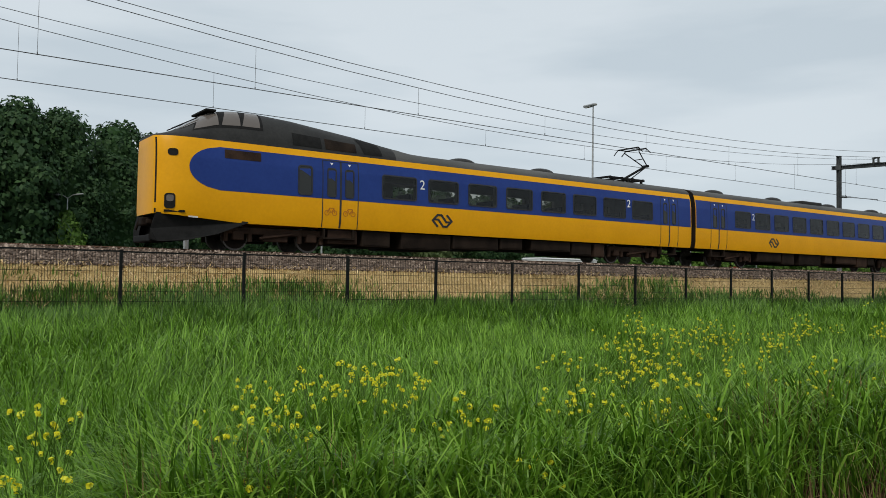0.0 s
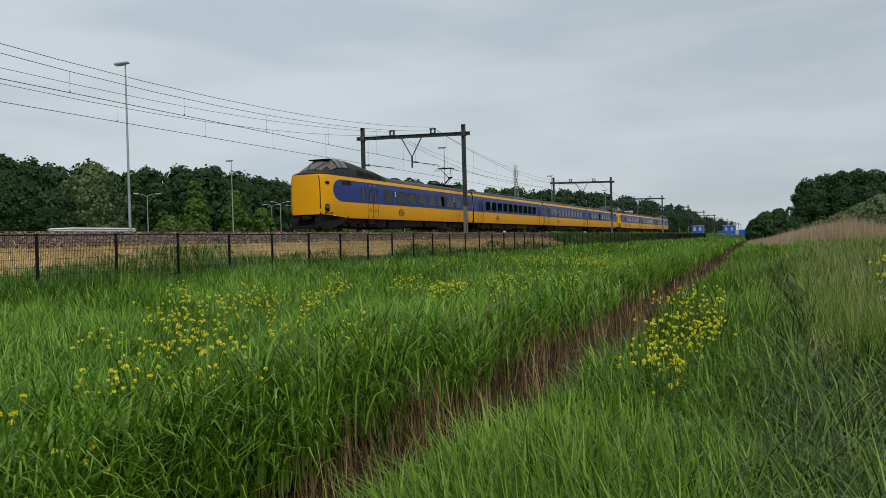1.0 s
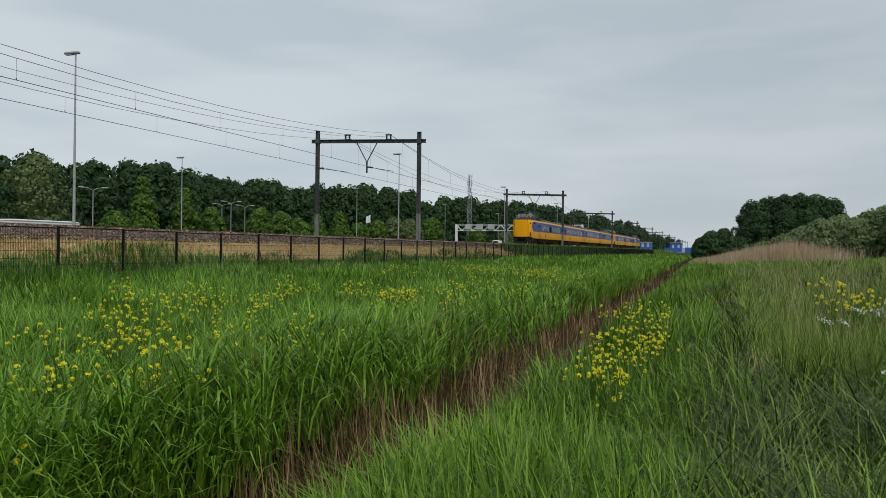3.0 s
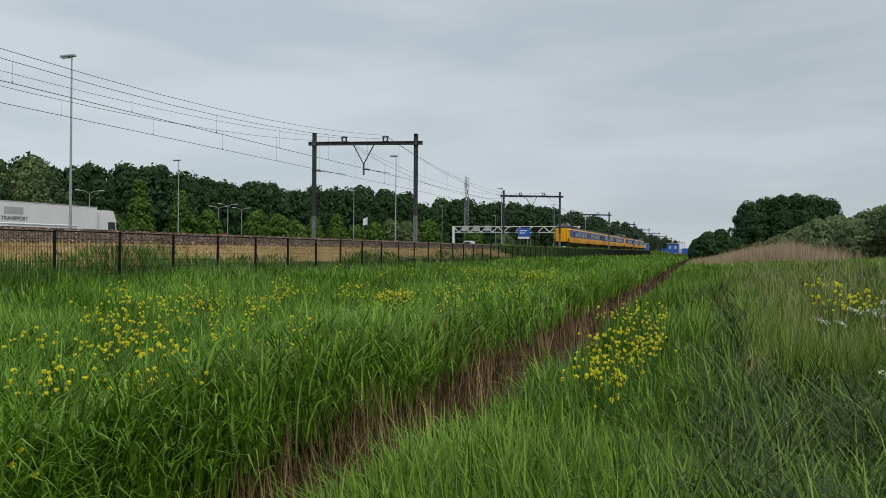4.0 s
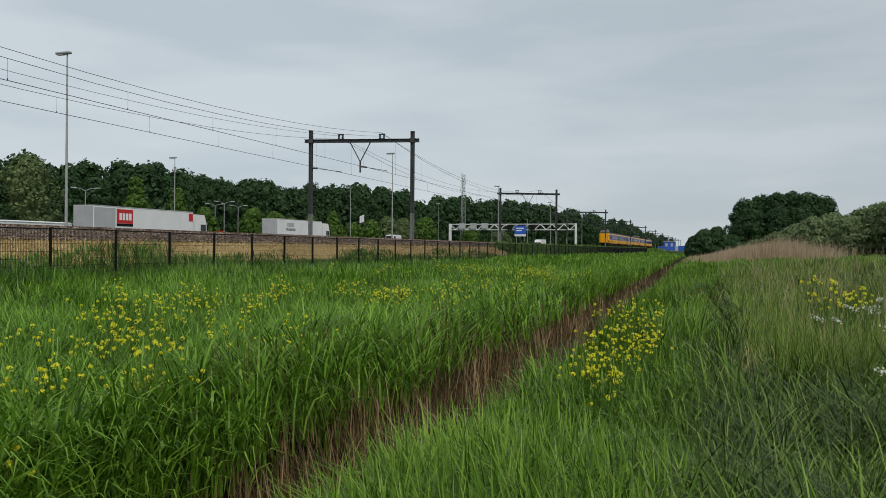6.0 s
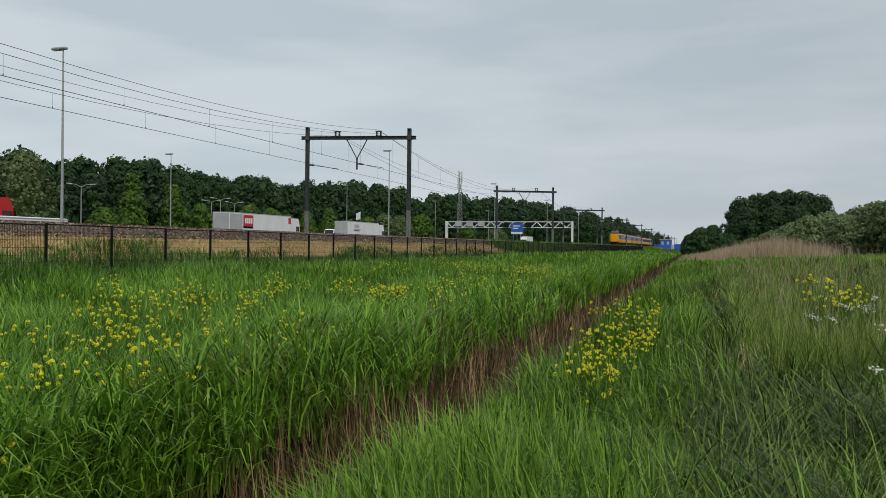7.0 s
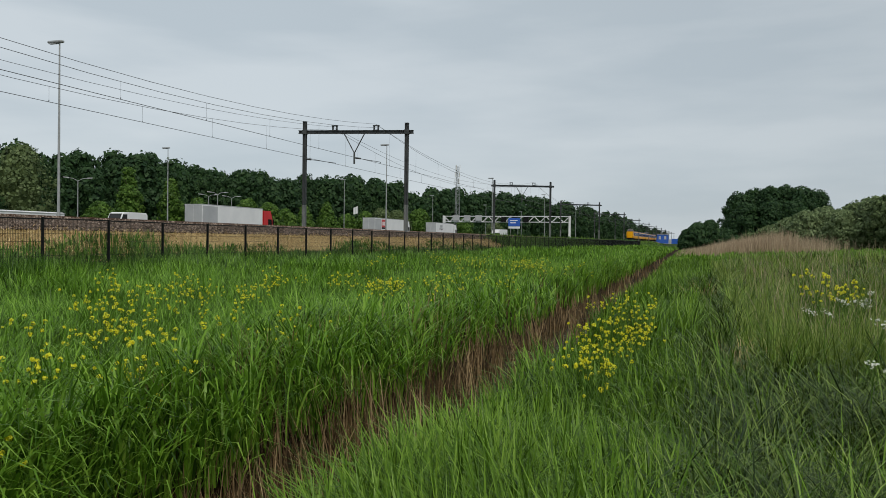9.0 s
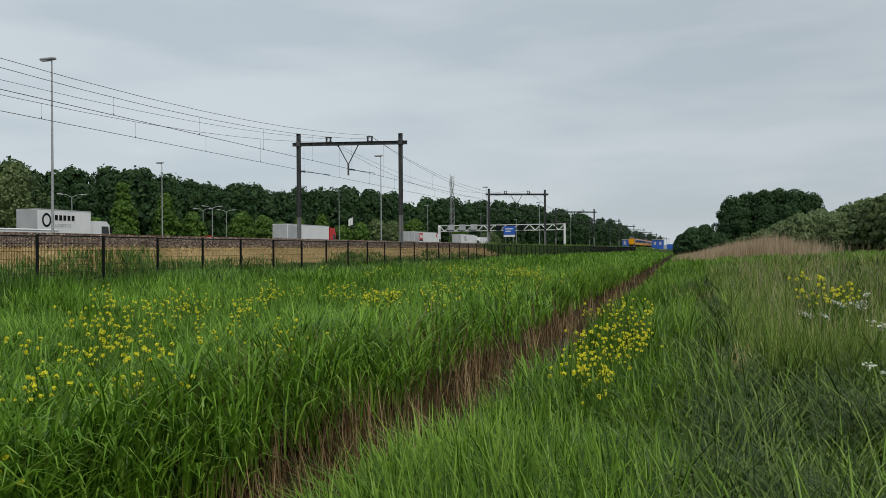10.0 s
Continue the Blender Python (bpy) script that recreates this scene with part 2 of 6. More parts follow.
def ground_material():
    """Earth under the grass: green sward, straw on the railway slope, ballast and verge by where they lie."""
    m = bpy.data.materials.new("ground")
    m.use_nodes = True
    n, l = m.node_tree.nodes, m.node_tree.links
    p = n["Principled BSDF"]
    tc, sep = n.new("ShaderNodeTexCoord"), n.new("ShaderNodeSeparateXYZ")
    n1, n2 = n.new("ShaderNodeTexNoise"), n.new("ShaderNodeTexNoise")
    n1.inputs["Scale"].default_value, n1.inputs["Detail"].default_value = 0.35, 6
    n2.inputs["Scale"].default_value, n2.inputs["Detail"].default_value = 14, 6
    l.new(tc.outputs["Object"], sep.inputs[0])
    l.new(tc.outputs["Object"], n1.inputs["Vector"])
    l.new(tc.outputs["Object"], n2.inputs["Vector"])
    avg = n.new("ShaderNodeMix")
    avg.inputs[0].default_value = 0.55
    l.new(n1.outputs["Fac"], avg.inputs[2])
    l.new(n2.outputs["Fac"], avg.inputs[3])

    def ramp2(a, b):
        r = n.new("ShaderNodeValToRGB")
        r.color_ramp.elements[0].position, r.color_ramp.elements[1].position = 0.35, 0.65
        r.color_ramp.elements[0].color, r.color_ramp.elements[1].color = (*a, 1), (*b, 1)
        l.new(avg.outputs[0], r.inputs["Fac"])
        return r

    def band(lo, hi, soft, skew=0.0):
        """1 where lo < x < hi, with a ragged edge; skew drifts the band sideways along the line."""
        wob = n.new("ShaderNodeMath")
        wob.operation = "MULTIPLY_ADD"
        wob.inputs[1].default_value = soft * 4
        l.new(n1.outputs["Fac"], wob.inputs[0])
        drift = n.new("ShaderNodeMath")
        drift.operation = "MULTIPLY_ADD"
        drift.inputs[1].default_value = skew
        l.new(sep.outputs["Y"], drift.inputs[0])
        l.new(sep.outputs["X"], drift.inputs[2])
        l.new(drift.outputs[0], wob.inputs[2])
        f = []
        for e, s in ((lo + soft * 2, 1), (hi + soft * 2, -1)):
            r = n.new("ShaderNodeMapRange")
            r.inputs["From Min"].default_value, r.inputs["From Max"].default_value = (e - soft, e + soft) if s > 0 else (e + soft, e - soft)
            l.new(wob.outputs[0], r.inputs["Value"])
            f.append(r)
        mul = n.new("ShaderNodeMath")
        mul.operation = "MULTIPLY"
        l.new(f[0].outputs[0], mul.inputs[0])
        l.new(f[1].outputs[0], mul.inputs[1])
        return mul

    last = ramp2((0.014, 0.024, 0.006), (0.046, 0.084, 0.014))
    for cols, bd in ((((0.018, 0.012, 0.006), (0.045, 0.03, 0.015)), band(-3.95, -2.1, 0.06, 0.01)), (((0.24, 0.175, 0.07), (0.56, 0.41, 0.19)), band(-22.6, -19.2, 0.3)),
                     (((0.05, 0.04, 0.032), (0.18, 0.145, 0.12)), band(-34.6, -22.9, 0.08))):
        r = ramp2(*cols)
        mx = n.new("ShaderNodeMix")
        mx.data_type = "RGBA"
        l.new(bd.outputs[0], mx.inputs[0])
        l.new(last.outputs["Color"] if last.bl_idname == "ShaderNodeValToRGB" else last.outputs[2], mx.inputs[6])
        l.new(r.outputs["Color"], mx.inputs[7])
        last = mx
    l.new(last.outputs[2], p.inputs["Base Color"])
    bp = n.new("ShaderNodeBump")
    bp.inputs["Strength"].default_value, bp.inputs["Distance"].default_value = 0.8, 0.05
    l.new(n2.outputs["Fac"], bp.inputs["Height"])
    l.new(bp.outputs["Normal"], p.inputs["Normal"])
    p.inputs["Roughness"].default_value = 0.95
    p.inputs["Specular IOR Level"].default_value = 0.1
    return m


def water_material():
    m = surf("ditch_water", (0.018, 0.012, 0.006), (0.03, 0.02, 0.01), 1.5, 0.25, bump=0.1, fine=6, spec=0.15)
    return m


# ---- mesh tools ----
class Solid:
    """Gathers vertices and faces, with a material slot for each face."""

    def __init__(self):
        self.v, self.f, self.m = [], [], []

    def add(self, verts, faces, mat=0):
        k = len(self.v)
        self.v += [tuple(p) for p in verts]
        self.f += [tuple(i + k for i in q) for q in faces]
        self.m += [mat] * len(faces)
        return self

    def box(self, x0, x1, y0, y1, z0, z1, mat=0, bev=0.0):
        if bev <= 0:
            vs = [(x, y, z) for x in (x0, x1) for y in (y0, y1) for z in (z0, z1)]
            return self.add(vs, [(0, 1, 3, 2), (4, 6, 7, 5), (0, 4, 5, 1), (2, 3, 7, 6), (0, 2, 6, 4), (1, 5, 7, 3)], mat)
        bm = bmesh.new()
        bmesh.ops.create_cube(bm, size=1.0)
        for q in bm.verts:
            q.co = Vector(((x0 + x1) / 2 + q.co.x * (x1 - x0), (y0 + y1) / 2 + q.co.y * (y1 - y0), (z0 + z1) / 2 + q.co.z * (z1 - z0)))
        bmesh.ops.bevel(bm, geom=bm.edges[:], offset=bev, segments=2, profile=0.5, affect="EDGES")
        bm.verts.index_update()
        self.add([q.co[:] for q in bm.verts], [[q.index for q in fc.verts] for fc in bm.faces], mat)
        bm.free()
        return self

    def tube(self, a, b, r0, r1=None, n=6, mat=0, caps=True):
        r1 = r0 if r1 is None else r1
        a, b = Vector(a), Vector(b)
        d = (b - a).normalized()
        u = d.orthogonal().normalized()
        w = d.cross(u)
        ring = [u * math.cos(2 * math.pi * i / n) + w * math.sin(2 * math.pi * i / n) for i in range(n)]
        vs = [a + q * r0 for q in ring] + [b + q * r1 for q in ring]
        fs = [(i, (i + 1) % n, n + (i + 1) % n, n + i) for i in range(n)]
        if caps:
            fs += [tuple(range(n))[::-1], tuple(range(n, 2 * n))]
        return self.add(vs, fs, mat)

    def prism(self, outline, lo, hi, axis=0, mat=0):
        """An outline in the two other axes, drawn out along one axis."""
        n = len(outline)

        def at(s, p):
            q = list(p)
            q.insert(axis, s)
            return q
        vs = [at(lo, p) for p in outline] + [at(hi, p) for p in outline]
        fs = [(i, (i + 1) % n, n + (i + 1) % n, n + i) for i in range(n)] + [tuple(range(n))[::-1], tuple(range(n, 2 * n))]
        return self.add(vs, fs, mat)

    def rings(self, rows, closed=False, mat=0, caps=False):
        """A skin over rows of equal length."""
        n = len(rows[0])
        vs = [p for r in rows for p in r]
        fs = []
        for j in range(len(rows) - 1):
            for i in range(n if closed else n - 1):
                k = (i + 1) % n
                fs.append((j * n + i, j * n + k, (j + 1) * n + k, (j + 1) * n + i))
        if caps:
            fs += [tuple(range(n))[::-1], tuple(range((len(rows) - 1) * n, len(rows) * n))]
        return self.add(vs, fs, mat)

    def mesh(self, name, mats, smooth=False):
        me = bpy.data.meshes.new(name)
        me.from_pydata(self.v, [], self.f)
        for mt in mats:
            me.materials.append(mt)
        me.polygons.foreach_set("material_index", self.m)
        bm = bmesh.new()
        bm.from_mesh(me)
        bmesh.ops.recalc_face_normals(bm, faces=bm.faces)
        bm.to_mesh(me)
        bm.free()
        if smooth:
            me.polygons.foreach_set("use_smooth", [True] * len(me.polygons))
            me.set_sharp_from_angle(angle=radians(35))
        me.update()
        return me


def part(name, solid, mats, parent=None, label="", smooth=False, m=None):
    """One mesh object, under a thing or under a part."""
    mats = mats if isinstance(mats, (list, tuple)) else [mats]
    ob = new(name, solid.mesh(name, mats, smooth) if isinstance(solid, Solid) else solid)
    ob.parent = parent
    if m is not None:
        ob.matrix_basis = m
    return tagged(ob, label)


def thing(name, m, label, category, group="", kind=""):
    ob = new(name)
    ob.matrix_basis = m
    ob.empty_display_size = 0.3
    return tagged(ob, label, category, group, kind)


def sheet_mesh(name, verts, loops, starts, totals, mat):
    """A mesh straight from arrays, for what has very many faces."""
    me = bpy.data.meshes.new(name)
    me.vertices.add(len(verts))
    me.vertices.foreach_set("co", np.asarray(verts, np.float32).ravel())
    me.loops.add(len(loops))
    me.loops.foreach_set("vertex_index", np.asarray(loops, np.int32))
    me.polygons.add(len(starts))
    me.polygons.foreach_set("loop_start", np.asarray(starts, np.int32))
    me.polygons.foreach_set("loop_total", np.asarray(totals, np.int32))
    me.materials.append(mat)
    me.update(calc_edges=True)
    return me


def blades(name, base, h, w, az, tilt, curl, mat, seg=3):
    """Blades that arch over by tilt + curl (radians) from foot to tip, joined in one mesh."""
    n = len(base)
    dx, dy = np.cos(az), np.sin(az)
    vs = np.zeros((n, 2 * seg + 1, 3))
    off, z = np.zeros(n), np.zeros(n)
    for k in range(seg + 1):
        u = k / seg
        if k:
            a = tilt + curl * ((k - 0.5) / seg) ** 2
            off, z = off + np.sin(a) * h / seg, z + np.cos(a) * h / seg
        c = base + np.stack([dx * off, dy * off, z], 1)
        if k == seg:
            vs[:, 2 * seg] = c
        else:
            wk = w * 0.5 * (0.72 + 0.5 * u) * (1 - u ** 2.4)
            side = np.stack([-dy * wk, dx * wk, 0 * wk], 1)
            vs[:, 2 * k], vs[:, 2 * k + 1] = c - side, c + side
    m = 2 * seg + 1
    pat = [q for k in range(seg - 1) for q in (2 * k, 2 * k + 1, 2 * k + 3, 2 * k + 2)] + [m - 3, m - 2, m - 1]
    tot = [4] * (seg - 1) + [3]
    st = np.concatenate([[0], np.cumsum(tot)[:-1]])
    loops = (np.arange(n)[:, None] * m + np.array(pat)).ravel()
    starts = (np.arange(n)[:, None] * len(pat) + st).ravel()
    me = sheet_mesh(name, vs.reshape(-1, 3), loops, starts, np.tile(tot, n), mat)
    me.polygons.foreach_set("use_smooth", np.ones(len(starts), bool))
    return me


def cards(name, centre, normal, size, mat, rng):
    """Small leaf clumps: bent four-sided leaves, each facing its own way."""
    n = len(centre)
    nrm = normal / np.linalg.norm(normal, axis=1)[:, None]
    t = rng.normal(size=(n, 3))
    u = np.cross(nrm, t)
    u /= np.linalg.norm(u, axis=1)[:, None]
    v = np.cross(nrm, u)
    sz = size[:, None]
    a = rng.uniform(0.6, 1.2, (n, 4, 1))
    q = np.stack([centre + u * sz * a[:, 0], centre + v * sz * 0.75 * a[:, 1] + nrm * sz * 0.25,
                  centre - u * sz * a[:, 2], centre - v * sz * 0.75 * a[:, 3] + nrm * sz * 0.25], 1)
    return sheet_mesh(name, q.reshape(-1, 3), np.arange(4 * n), np.arange(n) * 4, np.full(n, 4), mat)


# ---- ground ----
RAIL = 2.42
PROFILE_X = [-3000, -130, -75, -45, -38, -35.6, -33.9, -23.5, -22.3, -19.8, -17.6, -16.6, -12, -5, -3.5, -2.95, -1.95, -1.45, -0.95, 0, 2, 5, 12, 30, 3000]
PROFILE_Z = [1.6, 1.6, 1.5, 1.5, 1.45, 1.5, 2.2, 2.15, 1.76, 1.08, 0.66, 0.58, 0.3, 0.05, 0.0, -0.62, -0.66, -0.3, -0.02, 0.0, 0.05, 0.3, 0.6, 0.75, 0.75]


def ditch_x(x, y):
    """Places across the ditch, which draws slowly away from the line of the track."""
    return x + 0.4 + 0.01 * np.clip(y, -20, 200)


def height(x, y):
    """The lie of the land: one cross-section along the railway, with small swells."""
    x = np.asarray(x, float)
    y = np.asarray(y, float)
    near = np.clip((x + 12) / 4, 0, 1) * np.clip((8 - x) / 4, 0, 1)
    x = x + (ditch_x(x, y) - x) * near
    z = np.interp(x, PROFILE_X, PROFILE_Z)
    soft = np.where((x > -16) & (x < -3.6) | (x > -1), 1.0, 0.0)
    return z + soft * 0.04 * (np.sin(x * 1.3 + y * 0.7) + np.sin(y * 0.45 - x * 0.6))


def build_ground():
    xs = np.unique(np.concatenate([PROFILE_X, np.linspace(-36, 14, 101), np.linspace(-7, 0, 90), np.linspace(-140, -36, 20), np.linspace(14, 160, 20), [-1500, -700, -300, 400, 900, 1800]]))
    ys = np.unique(np.concatenate([np.linspace(-40, 60, 101), np.linspace(60, 400, 60), [-3000, -1200, -400, -120, 600, 900, 1500, 2400, 4000]]))
    X, Y = np.meshgrid(xs, ys)
    vs = np.stack([X, Y, height(X, Y)], -1).reshape(-1, 3)
    nx, ny = len(xs), len(ys)
    i, j = np.meshgrid(np.arange(nx - 1), np.arange(ny - 1))
    q = (j * nx + i).ravel()
    loops = np.stack([q, q + 1, q + nx + 1, q + nx], 1).ravel()
    me = sheet_mesh("ground", vs, loops, np.arange(len(q)) * 4, np.full(len(q), 4), ground_material())
    me.polygons.foreach_set("use_smooth", np.ones(len(q), bool))
    tagged(new("ground", me), "grassy meadow with a ditch and a railway bank", "ground", kind="structure")
    s = Solid().rings([[(a - 0.4 - 0.01 * y, y, -0.60), (b - 0.4 - 0.01 * y, y, -0.60), (b - 0.4 - 0.01 * y, y, -0.75), (a - 0.4 - 0.01 * y, y, -0.75)] for a, b, y in ((-3.2, -1.7, -20), (-3.2, -1.7, 20))], closed=True, caps=True)
    tagged(part("water", s, water_material()), "shallow brown water in a narrow ditch", "water", kind="structure")
    s = Solid().box(-60.5, -46.0, -600, 900, 1.3, 1.6).box(-72.0, -62.0, -600, 900, 1.3, 1.6)
    tagged(part("road", s, ASPHALT), "grey asphalt motorway with two carriageways", "road", kind="structure")


build_ground()


# ---- railway ----
TRACKS = (-26.43, -30.6)


def build_tracks():
    for cx in TRACKS:
        tr = thing("railway_track", pose(cx, 0, 0), "rusty steel rails on concrete sleepers in ballast", "railway track", "parallel tracks", "structure")
        for s in (-0.75, 0.75):
            pr = [(s - 0.07, RAIL - 0.16), (s + 0.07, RAIL - 0.16), (s + 0.07, RAIL - 0.145), (s + 0.012, RAIL - 0.12), (s + 0.012, RAIL - 0.045),
                  (s + 0.036, RAIL - 0.035), (s + 0.034, RAIL), (s - 0.034, RAIL), (s - 0.036, RAIL - 0.035), (s - 0.012, RAIL - 0.045), (s - 0.012, RAIL - 0.12), (s - 0.07, RAIL - 0.145)]
            sol = Solid()
            rows = [[(a, y, b) for a, b in pr] for y in (-60, 900)]
            sol.rings(rows, closed=True, caps=True)
            part("rail", sol, RAILM, tr)
        sl = Solid()
        for k in range(250):
            y = -10 + k * 0.6
            sl.box(-1.26, 1.26, y - 0.12, y + 0.12, RAIL - 0.36, RAIL - 0.165)
        ob = part("sleepers", sl, SLEEPER, tr)
        tagged(ob, kind="stuff")
    bed = Solid()
    rows = [[(-33.9, y, 2.15), (-33.2, y, 2.26), (-31.6, y, 2.27), (-28.5, y, 2.22), (-25.0, y, 2.3), (-24.0, y, 2.3), (-23.2, y, 2.08), (-22.4, y, 1.8), (-33.9, y, 1.75)] for y in np.linspace(-60, 900, 50)]
    bed.rings(rows, closed=True, caps=True)
    tagged(part("ballast_bed", bed, BALLAST), "bed of grey-brown crushed stone", "ballast", kind="structure")
    rng = np.random.default_rng(5)
    n = 11000
    y = rng.uniform(0, 1, n) ** 1.5 * 110 - 2
    x = rng.uniform(-24.3, -22.2, n)
    z = np.interp(x, [-24.3, -24.0, -23.2, -22.4], [2.3, 2.3, 2.08, 1.8])
    r = rng.uniform(0.03, 0.06, n)
    d = rng.normal(size=(n, 6, 3)) * 0.25 + np.array([(1, 0, 0), (-1, 0, 0), (0, 1, 0), (0, -1, 0), (0, 0, 1), (0, 0, -1)])
    vs = np.stack([x, y, z + 0.01], 1)[:, None] + d * r[:, None, None]
    pat = np.array([0, 2, 4, 2, 1, 4, 1, 3, 4, 3, 0, 4, 2, 0, 5, 1, 2, 5, 3, 1, 5, 0, 3, 5])
    me = sheet_mesh("ballast_stones", vs.reshape(-1, 3), (np.arange(n)[:, None] * 6 + pat).ravel(), np.arange(8 * n) * 3, np.full(8 * n, 3), STONE)
    tagged(new("ballast_stones", me), "loose crushed stones along the track shoulder", "ballast", kind="stuff")


build_tracks()

PORTAL_Y = [63.7 + 69 * k for k in range(-1, 12)]


def build_portals():
    """Steel portals over both tracks, with their V hanger and arms."""
    first = thing("catenary_portal", pose(0, PORTAL_Y[0], 0), "dark steel railway portal over two tracks", "catenary portal", "portals along the line")
    for x, up in ((-24.0, 11.6), (-33.75, 12.05)):
        s = Solid()
        s.box(x - 0.15, x + 0.15, -0.03, 0.03, 4.6, up).box(x - 0.15, x - 0.12, -0.14, 0.14, 4.6, up).box(x + 0.12, x + 0.15, -0.14, 0.14, 4.6, up)
        s.box(x - 0.17, x + 0.17, -0.16, 0.16, up, up + 0.03)
        s.box(x - 0.15, x + 0.15, -0.03, 0.03, 1.9, 4.6, 1).box(x - 0.15, x - 0.12, -0.14, 0.14, 1.9, 4.6, 1).box(x + 0.12, x + 0.15, -0.14, 0.14, 1.9, 4.6, 1)
        s.box(x - 0.3, x + 0.3, -0.3, 0.3, 1.6, 2.3, 1, 0.03)
        part("post", s, [POSTM, POSTLOW], first)
    def rise(x):
        return 10.85 + (-24.0 - x) * 0.028
    s = Solid()
    ends = (-34.35, -23.4)
    for lo, hi, half in ((-0.15, -0.12, 0.14), (0.12, 0.15, 0.14), (-0.12, 0.12, 0.03)):
        s.rings([[(x, -half, rise(x) + lo), (x, half, rise(x) + lo), (x, half, rise(x) + hi), (x, -half, rise(x) + hi)] for x in ends], closed=True, caps=True)
    for k in range(14):
        x = -34.2 + k * 0.82
        s.box(x - 0.015, x + 0.015, -0.13, 0.13, rise(x) - 0.12, rise(x) + 0.12)
    part("beam", s, POSTM, first)
    for x in (-24.0, -33.75):
        part("clamp", Solid().box(x - 0.22, x + 0.22, -0.17, 0.17, rise(x) - 0.2, rise(x) + 0.2, 0, 0.02), POSTM, first)
    s = Solid()
    for sx in (-1.0, 1.0):
        s.tube((-28.9 + sx, 0, 10.9), (-28.9, 0, 9.15), 0.05, n=6)
    s.tube((-28.9, 0, 9.2), (-28.9, 0, 8.2), 0.085, n=8)
    part("hanger", s, POSTM, first)
    for x in (-26.85, -30.8):
        z = rise(x) + 0.15
        s = Solid()
        for sx in (-0.19, 0.19):
            s.box(x + sx - 0.04, x + sx + 0.04, -0.1, 0.1, z, z + 0.36)
        s.box(x - 0.27, x + 0.27, -0.12, 0.12, z + 0.36, z + 0.45).box(x - 0.26, x + 0.26, -0.1, 0.1, z, z + 0.05)
        part("wire_bracket", s, POSTM, first)
    for x0, x1 in ((-33.6, -30.7), (-28.8, -26.4)):
        s = Solid().tube((x0, 0, 8.72), (x1, 0, 8.3), 0.025).tube((x0, 0, 8.72), (x0 + 0.5, 0, 8.65), 0.07, 0.07, 8)
        s.tube((x1, 0, 8.3), (x1, 0, 8.2), 0.02)
        part("registration_arm", s, POSTM, first)
    for y in PORTAL_Y[1:]:
        copy_thing(first, pose(0, y, 0))


build_portals()


def build_wires():
    """Contact wires, carrier wires with droppers, and two feeders, span by span."""
    spans = list(zip(PORTAL_Y[:-1], PORTAL_Y[1:]))[:8]

    def sagging(x, z, sag, r, name, label):
        s = Solid()
        for y0, y1 in spans:
            n = 14
            pts = [(x, y0 + (y1 - y0) * k / n, z - sag * 4 * (k / n) * (1 - k / n)) for k in range(n + 1)]
            for a, b in zip(pts, pts[1:]):
                s.tube(a, b, r, n=4, caps=False)
        return tagged(part(name, s, WIREM), label, "wire", "overhead wires")
    for cx, zc, zm, top in ((-26.4, 8.17, 8.97, 11.28), (-30.7, 8.23, 8.95, 11.2)):
        sagging(cx, zc, 0.03, 0.017, "contact_wire", "dark overhead contact wire above a track")
        w = sagging(cx, top, top - zm, 0.014, "carrier_wire", "dark carrier wire sagging between the portals")
        for y0, y1 in spans[:4]:
            for k in range(10):
                u = (k + 0.5) / 10 - 0.02
                y = y0 + (y1 - y0) * u
                part("dropper", Solid().tube((cx, y, zc), (cx, y, top - (top - zm) * 4 * u * (1 - u)), 0.007, n=3, caps=False).tube((cx, y, zc - 0.03), (cx, y, zc + 0.06), 0.02, n=4), WIREM, w)
    sagging(-26.9, 11.62, 2.12, 0.014, "feeder_wire", "thin dark feeder wire strung over the portals")
    sagging(-31.0, 11.5, 1.77, 0.013, "feeder_wire", "thin dark feeder wire strung over the portals")


build_wires()


def build_fence():
    fence = thing("mesh_fence", pose(-16.8, 0, 0), "black coated steel mesh fence along the railway bank", "fence")
    ys = [16.93 - 2.59 * k for k in range(8, 0, -1)] + [16.93 + 2.5 * k for k in range(0, 92)]
    ps = Solid().box(-0.035, 0.035, -0.03, 0.03, -1.7, 0, 0, 0.008).box(-0.04, 0.04, -0.035, 0.035, 0, 0.012)
    post = ps.mesh("post", [FENCEM])
    meshes = {}
    for k, y in enumerate(ys):
        top = 2.07 + 0.012 * math.sin(k * 1.7)
        part("post", post, FENCEM, fence, m=pose(0, y, top))
        if k + 1 == len(ys):
            break
        ln = round(ys[k + 1] - y, 2)
        step = 0.05 if k < 30 else 0.125
        key = (ln, step)
        if key not in meshes:
            s = Solid()
            r = 0.003 if step == 0.05 else 0.006
            for i in range(1, int(ln / step)):
                s.box(-r, r, i * step - r, i * step + r, -1.5, -0.01)
            for z in (-0.02, -0.22, -0.42, -0.62, -0.82, -1.02, -1.22, -1.42):
                s.box(0.006, 0.013, 0.0, ln, z - 0.0045, z + 0.0045)
            s.box(-0.018, 0.018, 0.03, ln - 0.03, -0.03, 0.004)
            meshes[key] = s.mesh("mesh_panel", [FENCEM])
        part("mesh_panel", meshes[key], FENCEM, fence, m=pose(0.0, y, top - 0.01))


build_fence()


# ---- the train ----
SIDE_Z = [0.88, 1.2, 2.0, 2.9, 3.33, 3.56]
SIDE_X = [1.36, 1.42, 1.43, 1.41, 1.35, 1.27]
LONG, MID = 26.75, 24.5


def side_x(z):
    return float(np.interp(z, SIDE_Z, SIDE_X))


